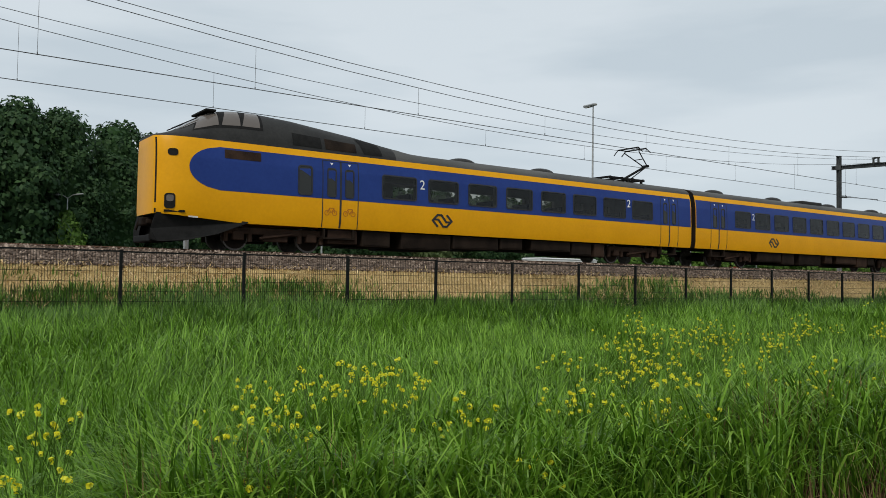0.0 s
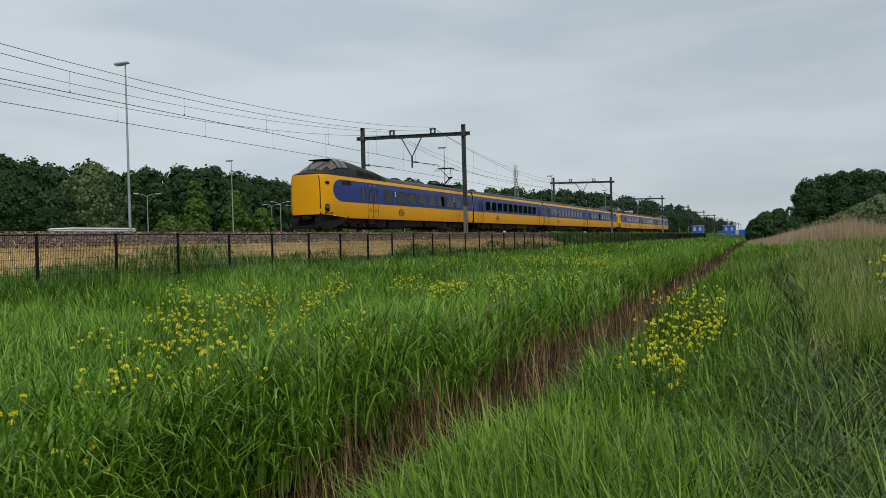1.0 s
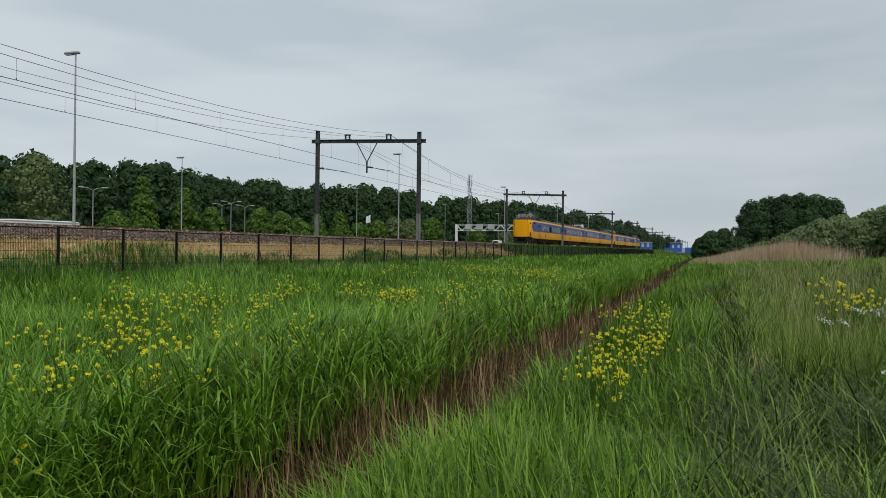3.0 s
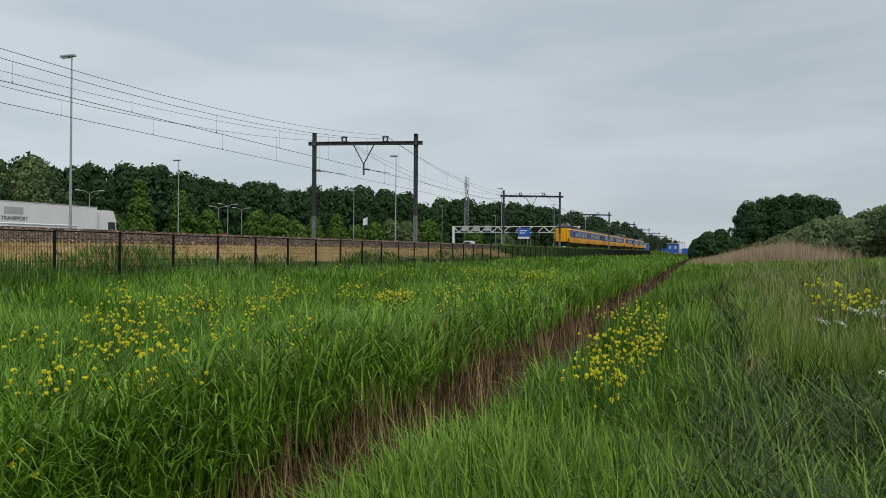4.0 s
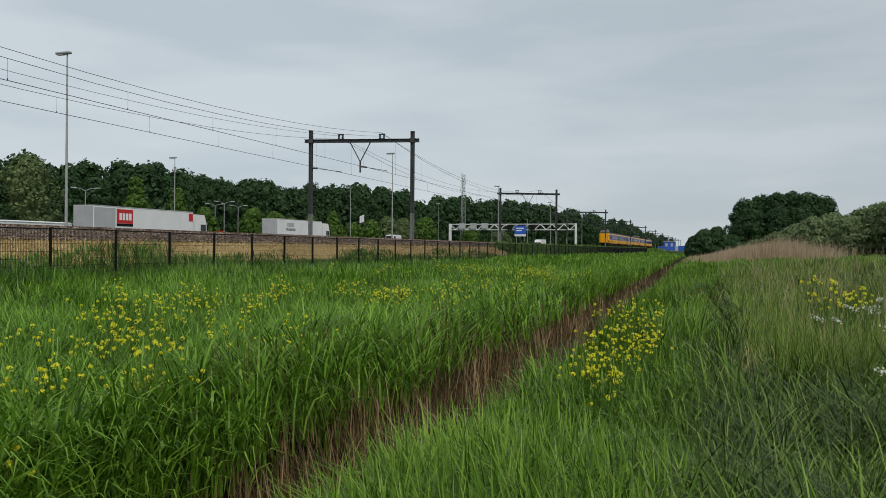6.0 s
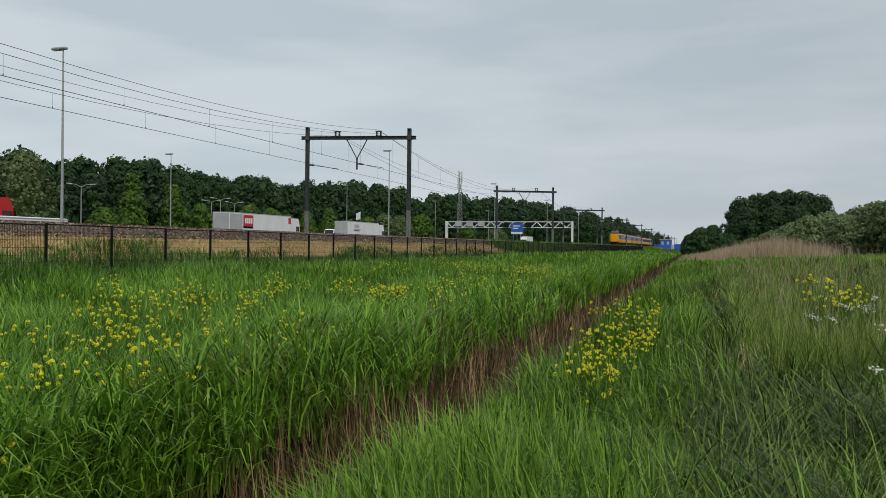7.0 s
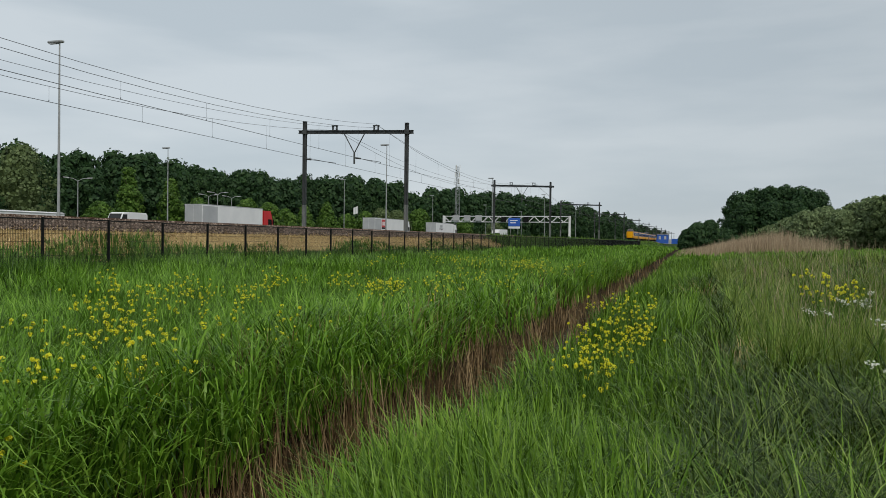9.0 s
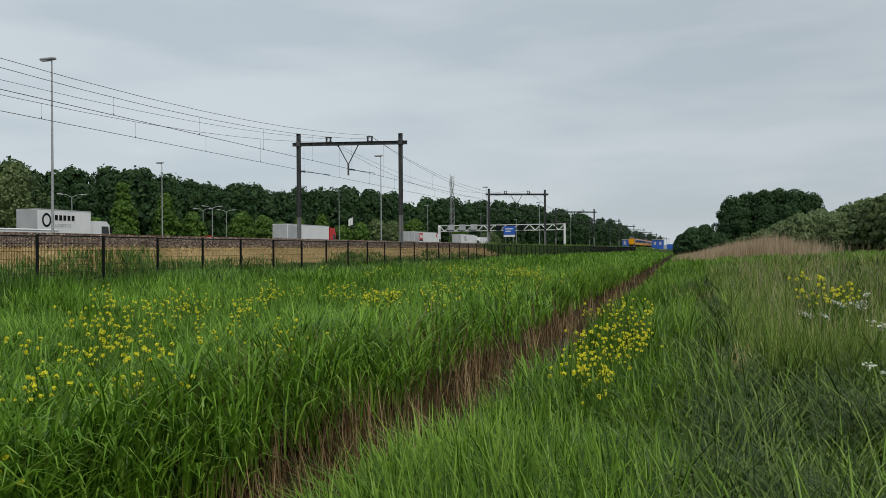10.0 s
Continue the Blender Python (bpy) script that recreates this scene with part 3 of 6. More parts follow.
def nose_w(y):
    """How far the nose keeps its full width, in plan."""
    return float(np.interp(y, [0.62, 0.65, 0.74, 0.88, 1.05, 1.3, 1.7], [0.64, 0.69, 0.77, 0.85, 0.915, 0.97, 1.0]))


def rounded(y0, y1, z0, z1, r, n=4):
    pts = []
    for cy, cz, a0 in ((y1 - r, z1 - r, 0), (y0 + r, z1 - r, 90), (y0 + r, z0 + r, 180), (y1 - r, z0 + r, 270)):
        for k in range(n + 1):
            a = radians(a0 + 90 * k / n)
            pts.append((cy + r * math.cos(a), cz + r * math.sin(a)))
    return pts


def slab(outline, off0, off1, sg=1, solid=None, mat=0, nose=False):
    """A thin plate on the side of a coach, that follows its bulge."""
    s = solid or Solid()
    n = len(outline)
    vs = [(sg * (side_x(z) * (nose_w(y) if nose else 1) + o), y, z) for o in (off0, off1) for y, z in outline]
    fs = [(i, (i + 1) % n, n + (i + 1) % n, n + i) for i in range(n)] + [tuple(range(n, 2 * n))]
    return s.add(vs, fs, mat)


def ring(outer, inner, off0, off1, sg=1, solid=None):
    s = solid or Solid()
    n = len(outer)
    vs = [(sg * (side_x(z) + o), y, z) for o, ln in ((off0, outer), (off1, outer), (off1, inner), (off0, inner)) for y, z in ln]
    fs = [(k * n + i, k * n + (i + 1) % n, (k + 1) * n + (i + 1) % n, (k + 1) * n + i) for k in range(3) for i in range(n)]
    return s.add(vs, fs)


def add_window(coach, y0, y1, z0=2.07, z1=2.98, bar=False, sg=1, glass=SALOONGLASS):
    o = ring(rounded(y0, y1, z0, z1, 0.12), rounded(y0 + 0.05, y1 - 0.05, z0 + 0.05, z1 - 0.05, 0.09), 0.0, 0.022, sg)
    if bar:
        slab([(y0 + 0.04, z1 - 0.32), (y1 - 0.04, z1 - 0.32), (y1 - 0.04, z1 - 0.28), (y0 + 0.04, z1 - 0.28)], 0.004, 0.018, sg, o)
    w = part("window", o, FRAMEM, coach)
    part("pane", slab(rounded(y0 + 0.045, y1 - 0.045, z0 + 0.045, z1 - 0.045, 0.09), 0.0, 0.009, sg), glass, w, "tinted reflecting glass")


def add_door(coach, y0, y1, sg=1):
    yc = (y0 + y1) / 2
    s = Solid()
    zs = [0.9, 1.2, 1.6, 2.0, 2.45, 2.9, 3.28]
    for a, w in ((y0, 0.014), (yc, 0.035), (y1, 0.014)):
        s.rings([[(sg * side_x(z), a - w, z), (sg * (side_x(z) + 0.012), a - w, z), (sg * (side_x(z) + 0.012), a + w, z), (sg * side_x(z), a + w, z)] for z in zs])
    slab([(y0, 3.26), (y1, 3.26), (y1, 3.29), (y0, 3.29)], 0.003, 0.012, sg, s)
    d = part("door", s, FRAMEM, coach)
    for a, b in ((y0 + 0.17, yc - 0.17), (yc + 0.17, y1 - 0.17)):
        f = ring(rounded(a, b, 1.98, 3.02, 0.1), rounded(a + 0.035, b - 0.035, 2.015, 2.985, 0.08), 0.0, 0.02, sg)
        part("door_window", f, FRAMEM, d)
        part("pane", slab(rounded(a + 0.03, b - 0.03, 2.01, 2.99, 0.08), 0.0, 0.009, sg), TRGLASS, d)
        part("door_mark", slab([((a + b) / 2 - 0.06, 3.2), ((a + b) / 2, 3.11), ((a + b) / 2 + 0.06, 3.2)], 0.005, 0.01, sg), WHITE, d, "small white mark")
    stp = Solid().box(*sorted((sg * 0.9, sg * 1.4)), y0 + 0.05, y1 - 0.05, 0.5, 0.55).box(*sorted((sg * 0.9, sg * 1.36)), y0 + 0.1, y0 + 0.16, 0.5, 0.9)
    stp.box(*sorted((sg * 0.9, sg * 1.36)), y1 - 0.16, y1 - 0.1, 0.5, 0.9)
    part("step", stp, UNDER, d)


def add_band(coach, y0, y1, sg, windows, nose=False):
    """The blue band, left open behind the saloon windows."""
    holes = [(a + 0.05, b - 0.05) for a, b in windows]
    zs = sorted([1.91 + 1.42 * k / 16 for k in range(17)] + [2.12, 2.93])
    ys = sorted([3.2 if nose else y0 + 1.0, y1] + [q for h in holes for q in h])
    sol = Solid()
    grid = []
    for z in zs:
        u = (z - 2.62) / 0.715
        start = 1.6 + 1.15 * (1 - math.sqrt(max(0.0, 1 - u * u))) if nose else y0
        grid.append([(sg * (side_x(z) + 0.004), yy, z) for yy in [start] + ys])
    for j in range(len(zs) - 1):
        for i in range(len(ys)):
            yc, zc = (grid[j][max(i, 1)][1] + grid[j][i + 1][1]) / 2, (zs[j] + zs[j + 1]) / 2
            if i and 2.12 < zc < 2.93 and any(p < yc < q for p, q in holes):
                continue
            sol.add([grid[j][i], grid[j][i + 1], grid[j + 1][i + 1], grid[j + 1][i]], [(0, 1, 2, 3)])
    me = sol.mesh("livery_band", [BLUE])
    bm = bmesh.new()
    bm.from_mesh(me)
    bmesh.ops.remove_doubles(bm, verts=bm.verts, dist=0.0005)
    bmesh.ops.recalc_face_normals(bm, faces=bm.faces)
    bm.to_mesh(me)
    bm.free()
    me.polygons.foreach_set("use_smooth", [True] * len(me.polygons))
    part("livery_band", me, BLUE, coach, "blue painted band")


def hollow(me, y0, y1, windows):
    """A coach body with its saloon hollowed out and window openings cut through both sides."""
    def cutter(sol):
        k = sol.mesh("cutter", [INTERIOR] * 5)
        k.polygons.foreach_set("material_index", [4] * len(k.polygons))
        return new("cutter", k)
    body = new("uncut_body", me)
    saloon = cutter(Solid().box(-1.24, 1.24, y0, y1, 1.25, 3.42))
    opening = Solid()
    for a, b in windows:
        opening.box(-1.7, 1.7, a + 0.05, b - 0.05, 2.12, 2.93)
    holes = cutter(opening)
    for tool in (saloon, holes):
        md = body.modifiers.new("cut", "BOOLEAN")
        md.operation, md.object, md.solver = "DIFFERENCE", tool, "EXACT"
    bpy.context.view_layer.update()
    cut = bpy.data.meshes.new_from_object(body.evaluated_get(bpy.context.evaluated_depsgraph_get()))
    for o in (body, saloon, holes):
        bpy.data.objects.remove(o)
    cut.name = "body"
    return cut


def add_seats(coach, windows):
    """Rows of high-backed seats, two bays to a window pair, on both sides of the aisle."""
    sol = Solid().box(-0.5, 0.5, -0.06, 0.06, 0.42, 1.12).box(-0.5, 0.5, -0.02, 0.48, 0.3, 0.45)
    me = sol.mesh("seat", [SEATM])
    for a, b in windows:
        for sx in (-0.72, 0.72):
            part("seat", me, SEATM, coach, m=pose(sx, a + 0.05, 1.25))
            part("seat", me, SEATM, coach, m=pose(sx, (a + b) / 2 + 0.65, 1.25, 0, 0, 180))


def add_bogie(coach, yc):
    s = Solid()
    for sx in (-1, 1):
        a, b = sorted((sx * 0.92, sx * 1.12))
        s.box(a, b, yc - 1.75, yc + 1.75, 0.55, 0.78, 0, 0.03)
        s.box(a, b, yc - 0.45, yc + 0.45, 0.32, 0.62, 0, 0.03)
        for w in (-1.33, 1.33):
            s.box(a - 0.03, b + 0.05, yc + w - 0.2, yc + w + 0.2, 0.34, 0.66, 0, 0.04)
            s.tube((sx * 1.05, yc + w - 0.42, 0.3), (sx * 1.05, yc + w - 0.42, 0.75), 0.09, n=8)
            s.tube((sx * 1.05, yc + w + 0.42, 0.3), (sx * 1.05, yc + w + 0.42, 0.75), 0.09, n=8)
        s.tube((sx * 1.15, yc - 0.6, 0.42), (sx * 1.15, yc + 0.6, 0.6), 0.05, n=6)
    s.box(-0.9, 0.9, yc - 0.3, yc + 0.3, 0.4, 0.7)
    bogie = part("bogie", s, BROWN, coach, "brown dusty bogie frame")
    for w in (-1.33, 1.33):
        ws = Solid()
        for sx in (-0.75, 0.75):
            ws.tube((sx - 0.065, yc + w, 0.46), (sx + 0.065, yc + w, 0.46), 0.46, n=24, mat=1)
            q = sx + (0.068 if sx > 0 else -0.068)
            ws.tube((q, yc + w, 0.46), (q + (0.01 if sx > 0 else -0.01), yc + w, 0.46), 0.4, n=20, mat=0)
        ws.tube((-0.75, yc + w, 0.46), (0.75, yc + w, 0.46), 0.09, n=8)
        part("wheelset", ws, [UNDER, TREAD], bogie)


def add_underfloor(coach, y0, y1, seed):
    rng = random.Random(seed)
    y = y0
    while y < y1 - 0.6:
        ln = min(rng.choice((0.8, 1.2, 1.7, 2.3)), y1 - y)
        z0 = rng.choice((0.24, 0.28, 0.34, 0.4))
        part("equipment_box", Solid().box(-1.25, 1.25, y, y + ln, z0, 0.86, 0, 0.03).box(-1.27, 1.27, y + 0.08, y + ln - 0.08, z0 + 0.07, z0 + 0.1), rng.choice((BROWN, UNDER, UNDER)), coach)
        y += ln + rng.choice((0.12, 0.2, 0.5))


def roof_pods(coach, ys):
    for y in ys:
        s = Solid()
        rows = []
        for k in range(7):
            a = math.pi * k / 6
            rows.append([(0.42 * math.cos(2 * math.pi * i / 10) * math.sin(a / 2 + 0.001), y + 0.75 * math.sin(2 * math.pi * i / 10) * math.sin(a / 2 + 0.001), 3.94 + 0.25 * math.cos(a / 2)) for i in range(10)])
        s.rings(rows, closed=True, caps=True)
        part("roof_vent", s, CHAR, coach, "low dark roof vent", True)


HEAD_Y = [0.62, 0.65, 0.74, 0.88, 1.05, 1.3, 1.6, 1.9, 2.5, 3.0, 3.6, 4.4, 5.4, 6.6, 8.0, 9.4, 10.4, 11.2, 14, 18, 22, LONG]


def head_top(y):
    return float(np.interp(y, [0, 0.6, 1.1, 1.5, 2.55, 3.3, 4.2, 5.2, 8.0, 9.6, 10.6, 30], [3.6, 3.64, 3.78, 3.95, 4.66, 4.78, 4.80, 4.75, 4.42, 4.16, 4.02, 3.98]))


def head_point(y, u, off=0.0):
    """The upper skin of a driving coach: u from 0 at the eaves to 1 on the ridge."""
    w = nose_w(y)
    t = head_top(y)
    a = u * math.pi / 2
    hump = min(1.0, max(0.0, (t - 3.9) / 0.6))
    x = 1.27 * w * (math.cos(a) ** (1 - 0.15 * hump))
    z = 3.56 + (t - 3.56) * math.sin(a) ** (1 + 0.15 * hump)
    n = Vector((math.cos(a), 0, math.sin(a)))
    return Vector((x, y, z)) + n * off


def skin_patch(y_lo, y_hi, u0, u1, sg, off, ny=5, nu=5, slant=0.0):
    rows = []
    for j in range(nu + 1):
        u = u0 + (u1 - u0) * j / nu
        a, b = y_lo + slant * j / nu, y_hi + slant * 0.3 * j / nu
        r = []
        for i in range(ny + 1):
            p = head_point(a + (b - a) * i / ny, u, off)
            r.append((sg * p.x, p.y, p.z))
        rows.append(r)
    return Solid().rings(rows)


def mark(coach, name, polys, y, z, size, mat, sg=1, label=""):
    s = Solid()
    for pl in polys:
        slab([(y + a * size, z + b * size * 0.78) for a, b in pl], 0.005, 0.012, sg, s)
    part(name, s, mat, coach, label)


def stroke(pts, w):
    """Thick pieces along a line, as four-cornered plates."""
    out = []
    for (a, b), (c, d) in zip(pts, pts[1:]):
        L = math.hypot(c - a, d - b)
        nx, ny = -(d - b) / L * w, (c - a) / L * w
        ex, ey = (c - a) / L * w * 0.6, (d - b) / L * w * 0.6
        out.append([(a + nx - ex, b + ny - ey), (a - nx - ex, b - ny - ey), (c - nx + ex, d - ny + ey), (c + nx + ex, d + ny + ey)])
    return out


LOGO = stroke([(-0.5, -0.62), (-1.0, 0.0), (-0.5, 0.62), (-0.1, 0.62), (0.42, -0.12), (0.8, -0.12)], 0.11) + \
    stroke([(0.5, 0.62), (1.0, 0.0), (0.5, -0.62), (0.1, -0.62), (-0.42, 0.12), (-0.8, 0.12)], 0.11)


def digit(coach, text, y, z, h, sg=1):
    cu = bpy.data.curves.new("class_number", "FONT")
    cu.body, cu.size, cu.extrude, cu.align_x = text, h * 1.4, 0.003, "CENTER"
    cu.materials.append(WHITE)
    ob = new("class_number", cu)
    ob.parent = coach
    ob.matrix_basis = pose(side_x(z + 0.1) + 0.012, y, z, 90, 0, 90)
    tagged(ob, "white class number")


def bicycle_sign(coach, y, z):
    s = Solid()
    for c in (-0.15, 0.15):
        n = 12
        o = [(y + c + 0.1 * math.cos(2 * math.pi * k / n), z + 0.1 * math.sin(2 * math.pi * k / n)) for k in range(n)]
        i = [(y + c + 0.075 * math.cos(2 * math.pi * k / n), z + 0.075 * math.sin(2 * math.pi * k / n)) for k in range(n)]
        ring(o, i, 0.003, 0.01, 1, s)
    for pl in stroke([(y - 0.15, z), (y - 0.05, z + 0.17), (y + 0.12, z + 0.17), (y + 0.15, z)], 0.012) + stroke([(y - 0.06, z + 0.14), (y, z), (y + 0.12, z + 0.15)], 0.012):
        slab(pl, 0.003, 0.01, 1, s)
    part("bicycle_sign", s, SIGNOR, coach, "small orange bicycle pictogram")


def add_pantograph(coach, y, up=True):
    s = Solid()
    for sx in (-0.55, 0.55):
        s.box(sx - 0.05, sx + 0.05, y - 1.5, y + 1.0, 4.05, 4.15)
        for yy in (-1.2, -0.2, 0.8):
            s.tube((sx, y + yy, 3.7), (sx, y + yy, 4.07), 0.07, n=8)
    for yy in (-1.4, -0.6, 0.2, 0.9):
        s.box(-0.6, 0.6, y + yy - 0.04, y + yy + 0.04, 4.07, 4.17)
    panto = part("pantograph", s, RUBBER, coach, "raised black pantograph on the roof")
    knee, head = ((y + 1.75, 4.95), (y + 0.75, 5.55)) if up else ((y + 1.3, 4.15), (y - 0.9, 4.2))
    a = Solid().tube((0, y + 0.1, 4.15), (0, knee[0], knee[1]), 0.06, n=8).tube((0.2, y + 0.3, 4.1), (0.12, knee[0], knee[1]), 0.025)
    a.tube((-0.2, knee[0], knee[1]), (0.2, knee[0], knee[1]), 0.07, n=8)
    part("lower_arm", a, RUBBER, panto)
    a = Solid()
    for sx in (-1, 1):
        a.tube((sx * 0.12, *knee), (sx * 0.45, *head), 0.028)
    a.tube((-0.3, (knee[0] + head[0]) / 2, (knee[1] + head[1]) / 2), (0.3, (knee[0] + head[0]) / 2, (knee[1] + head[1]) / 2), 0.02)
    part("upper_arm", a, RUBBER, panto)
    a = Solid()
    for dy in (-0.28, 0.28):
        a.tube((-0.65, head[0] + dy, head[1] + 0.16), (0.65, head[0] + dy, head[1] + 0.16), 0.035)
        for sx in (-1, 1):
            a.tube((sx * 0.65, head[0] + dy, head[1] + 0.16), (sx * 0.92, head[0] + dy, head[1] - 0.08), 0.025)
    for sx in (-0.45, 0.45):
        a.tube((sx, head[0] - 0.3, head[1] + 0.14), (sx, head[0] + 0.3, head[1] + 0.14), 0.02)
        a.tube((sx, head[0], head[1]), (sx, head[0], head[1] + 0.15), 0.025)
    part("collector_head", a, RUBBER, panto)


def end_bellows(coach, y0, y1):
    s = Solid()
    for k in range(4):
        a = y0 + (y1 - y0) * k / 4
        s.box(-1.2, 1.2, a, a + (y1 - y0) / 4 - 0.01, 0.95, 3.62)
    part("bellows", s, RUBBER, coach, "black folded gangway bellows")


HEAD_WINDOWS = [(8.7, 10.25), (10.77, 12.23), (12.7, 14.18), (14.66, 16.13), (16.61, 18.07), (18.5, 19.97), (20.42, 21.93), (22.35, 23.83)]
MID_WINDOWS = [(3.3 + 1.815 * k, 4.72 + 1.815 * k) for k in range(10)]


def driving_coach(name="train_coach"):
    c = thing(name, pose(-26.43, 6.3, RAIL), "yellow and blue driving coach with a raised dark cab", "train coach", "coaches of the passing train")
    rows = []
    for y in HEAD_Y:
        w = nose_w(y)
        lift = float(np.interp(y, [0, 0.8, 3.4, 30], [0.22, 0.2, 0.0, 0.0]))
        low = [(x * w, y, z + (lift if k == 0 else lift * 0.3 if k == 1 else 0)) for k, (x, z) in enumerate(zip(SIDE_X, SIDE_Z))]
        up = [tuple(head_point(y, k / 10)) for k in range(1, 11)]
        half = low + up
        rows.append(half + [(-x, yy, z) for x, yy, z in half[-2::-1]])
    s = Solid()
    n = len(rows[0])
    for j in range(len(rows) - 1):
        for i in range(n - 1):
            zone = min(i, n - 2 - i)
            mat = 0 if zone < 5 else (1 if HEAD_Y[j] < 8.6 else 2)
            s.add([rows[j][i], rows[j][i + 1], rows[j + 1][i + 1], rows[j + 1][i]], [(0, 1, 2, 3)], mat)
    r = rows[0]
    for k in range(5):
        s.add([r[k], r[k + 1], r[n - 2 - k], r[n - 1 - k]], [(0, 1, 2, 3)], 0)
    for k in range(5, n // 2):
        s.add([r[k], r[k + 1], r[n - 2 - k], r[n - 1 - k]], [(0, 1, 2, 3)], 1)
    s.add(rows[-1], [tuple(range(n))], 3)
    s.add([rows[0][0], rows[0][-1], rows[-1][-1], rows[-1][0]], [(0, 1, 2, 3)], 3)
    me = s.mesh("body", [YELLOW, CHAR, ROOF, UNDER, INTERIOR])
    bm = bmesh.new()
    bm.from_mesh(me)
    bmesh.ops.remove_doubles(bm, verts=bm.verts, dist=0.0005)
    bmesh.ops.recalc_face_normals(bm, faces=bm.faces)
    bm.to_mesh(me)
    bm.free()
    me = hollow(me, 8.35, 24.1, HEAD_WINDOWS)
    me.polygons.foreach_set("use_smooth", [True] * len(me.polygons))
    me.set_sharp_from_angle(angle=radians(32))
    part("body", me, YELLOW, c)
    for sg in (1, -1):
        add_band(c, 0, LONG - 0.05, sg, HEAD_WINDOWS, True)
        for k, (a, b) in enumerate(HEAD_WINDOWS):
            add_window(c, a, b, bar=k == 0, sg=sg)
        add_window(c, 5.34, 5.9, 1.98, 3.02, sg=sg, glass=TRGLASS)
        add_door(c, 6.29, 7.71, sg)
        add_door(c, 24.42, 25.72, sg)
        # cab windows
        part("cab_frame", skin_patch(1.75, 4.15, 0.3, 0.86, sg, 0.008, ny=8, slant=0.3), RUBBER, c, "black cab window surround", True)
        for a, b in ((1.82, 2.62), (2.72, 3.36), (3.42, 4.05)):
            part("cab_window", skin_patch(a, b, 0.35, 0.8, sg, 0.016, slant=0.3), CABGLASS, c, "grey tinted cab glass", True)
        part("windscreen", skin_patch(1.4, 2.3, 0.62, 1.0, sg, 0.02, slant=0.12), CABGLASS, c, "sloping windscreen", True)
        part("intake_grille", skin_patch(5.2, 6.3, 0.1, 0.36, sg, 0.012), RUBBER, c, "black ventilation grille")
        part("intake_grille", skin_patch(6.45, 7.7, 0.1, 0.36, sg, 0.012), UNDER, c, "dark slatted ventilation grille")
        part("intake_grille", skin_patch(8.0, 8.8, 0.1, 0.6, sg, 0.012, slant=-0.2), RUBBER, c, "black slanting ventilation grille")
        # marker lamp, headlamp and dark strip at the corner
        part("marker_lamp", slab(rounded(0.97, 1.26, 2.92, 3.14, 0.08), -0.01, 0.02, sg, nose=True), RUBBER, c)
        hl = part("headlamp", slab(rounded(0.9, 1.2, 1.24, 1.72, 0.09), -0.01, 0.025, sg, nose=True), RUBBER, c)
        part("lens", slab(rounded(0.95, 1.15, 1.46, 1.67, 0.06), 0.02, 0.03, sg, nose=True), CABGLASS, hl)
        part("dark_strip", slab([(0.9, 1.13), (1.5, 1.13), (1.5, 1.2), (0.9, 1.2)], -0.01, 0.02, sg, nose=True), RUBBER, c)
        part("name_panel", slab(rounded(2.75, 4.0, 2.98, 3.27, 0.03), 0.004, 0.014, sg), BROWN, c, "dark display panel")
        part("corner_seam", Solid().rings([[(sg * (side_x(z) * nose_w(0.66) + 0.004), 0.66, z), (sg * (side_x(z) * nose_w(0.70) + 0.004), 0.70, z)] for z in (1.1, 1.6, 2.2, 2.9, 3.3, 3.5)]), RUBBER, c)
    part("number_bars", slab([(1.62, 0.99), (1.92, 0.98), (1.92, 1.03), (1.62, 1.04)], 0.006, 0.01), WHITE, c)
    # apron below the nose, with a dark mouth for the coupler
    ap = Solid()
    prof = [(0.7, 1.12), (0.56, 0.6), (0.54, 0.3), (0.75, 0.2), (1.6, 0.26), (2.6, 0.5), (3.6, 0.9), (3.6, 0.94)]
    for sg in (-1, 1):
        o = [(sg * (0.95 + 0.44 * min(1, max(0, y - 0.54) / 1.0) ** 0.5), y, z) for y, z in prof]
        i = [(sg * 0.62, y + 0.1, z) for y, z in prof]
        ap.rings([o, i], closed=True)
        ap.add(o, [tuple(range(len(o)))])
    ap.box(-0.95, 0.95, 0.54, 0.8, 0.2, 0.42, 0, 0.04).box(-1.0, 1.0, 0.95, 1.05, 0.3, 1.1, 1)
    part("apron", ap, [RUBBER, RUBBER], c, "dark grey apron under the nose")
    part("coupler", Solid().box(-0.22, 0.22, 0.5, 1.0, 0.72, 1.0, 0, 0.05).box(-0.35, 0.35, 0.62, 0.9, 0.78, 0.94, 0, 0.04).tube((-0.5, 0.5, 0.6), (-0.42, 0.6, 0.95), 0.05), UNDER, c)
    part("wiper", Solid().tube((0.25, 1.35, 3.95), (0.55, 2.1, 4.36), 0.02).tube((-0.25, 1.35, 3.95), (-0.5, 2.1, 4.36), 0.02), RUBBER, c)
    part("roof_rim", Solid().box(-0.75, 0.75, 2.3, 2.66, 4.6, 4.67, 0, 0.02), RUBBER, c)
    add_bogie(c, 4.7)
    add_bogie(c, 22.95)
    add_underfloor(c, 8.0, 20.7, 3)
    add_underfloor(c, 6.6, 8.0, 4)
    roof_pods(c, (9.9, 13.4, 17.9))
    add_pantograph(c, 23.2)
    mark(c, "emblem", LOGO, 11.45, 1.4, 0.45, FRAMEM, label="dark blue arrow emblem")
    digit(c, "2", 10.5, 2.55, 0.36)
    digit(c, "2", 22.13, 2.62, 0.36)
    bicycle_sign(c, 6.62, 1.42)
    bicycle_sign(c, 7.36, 1.42)
    add_seats(c, HEAD_WINDOWS)
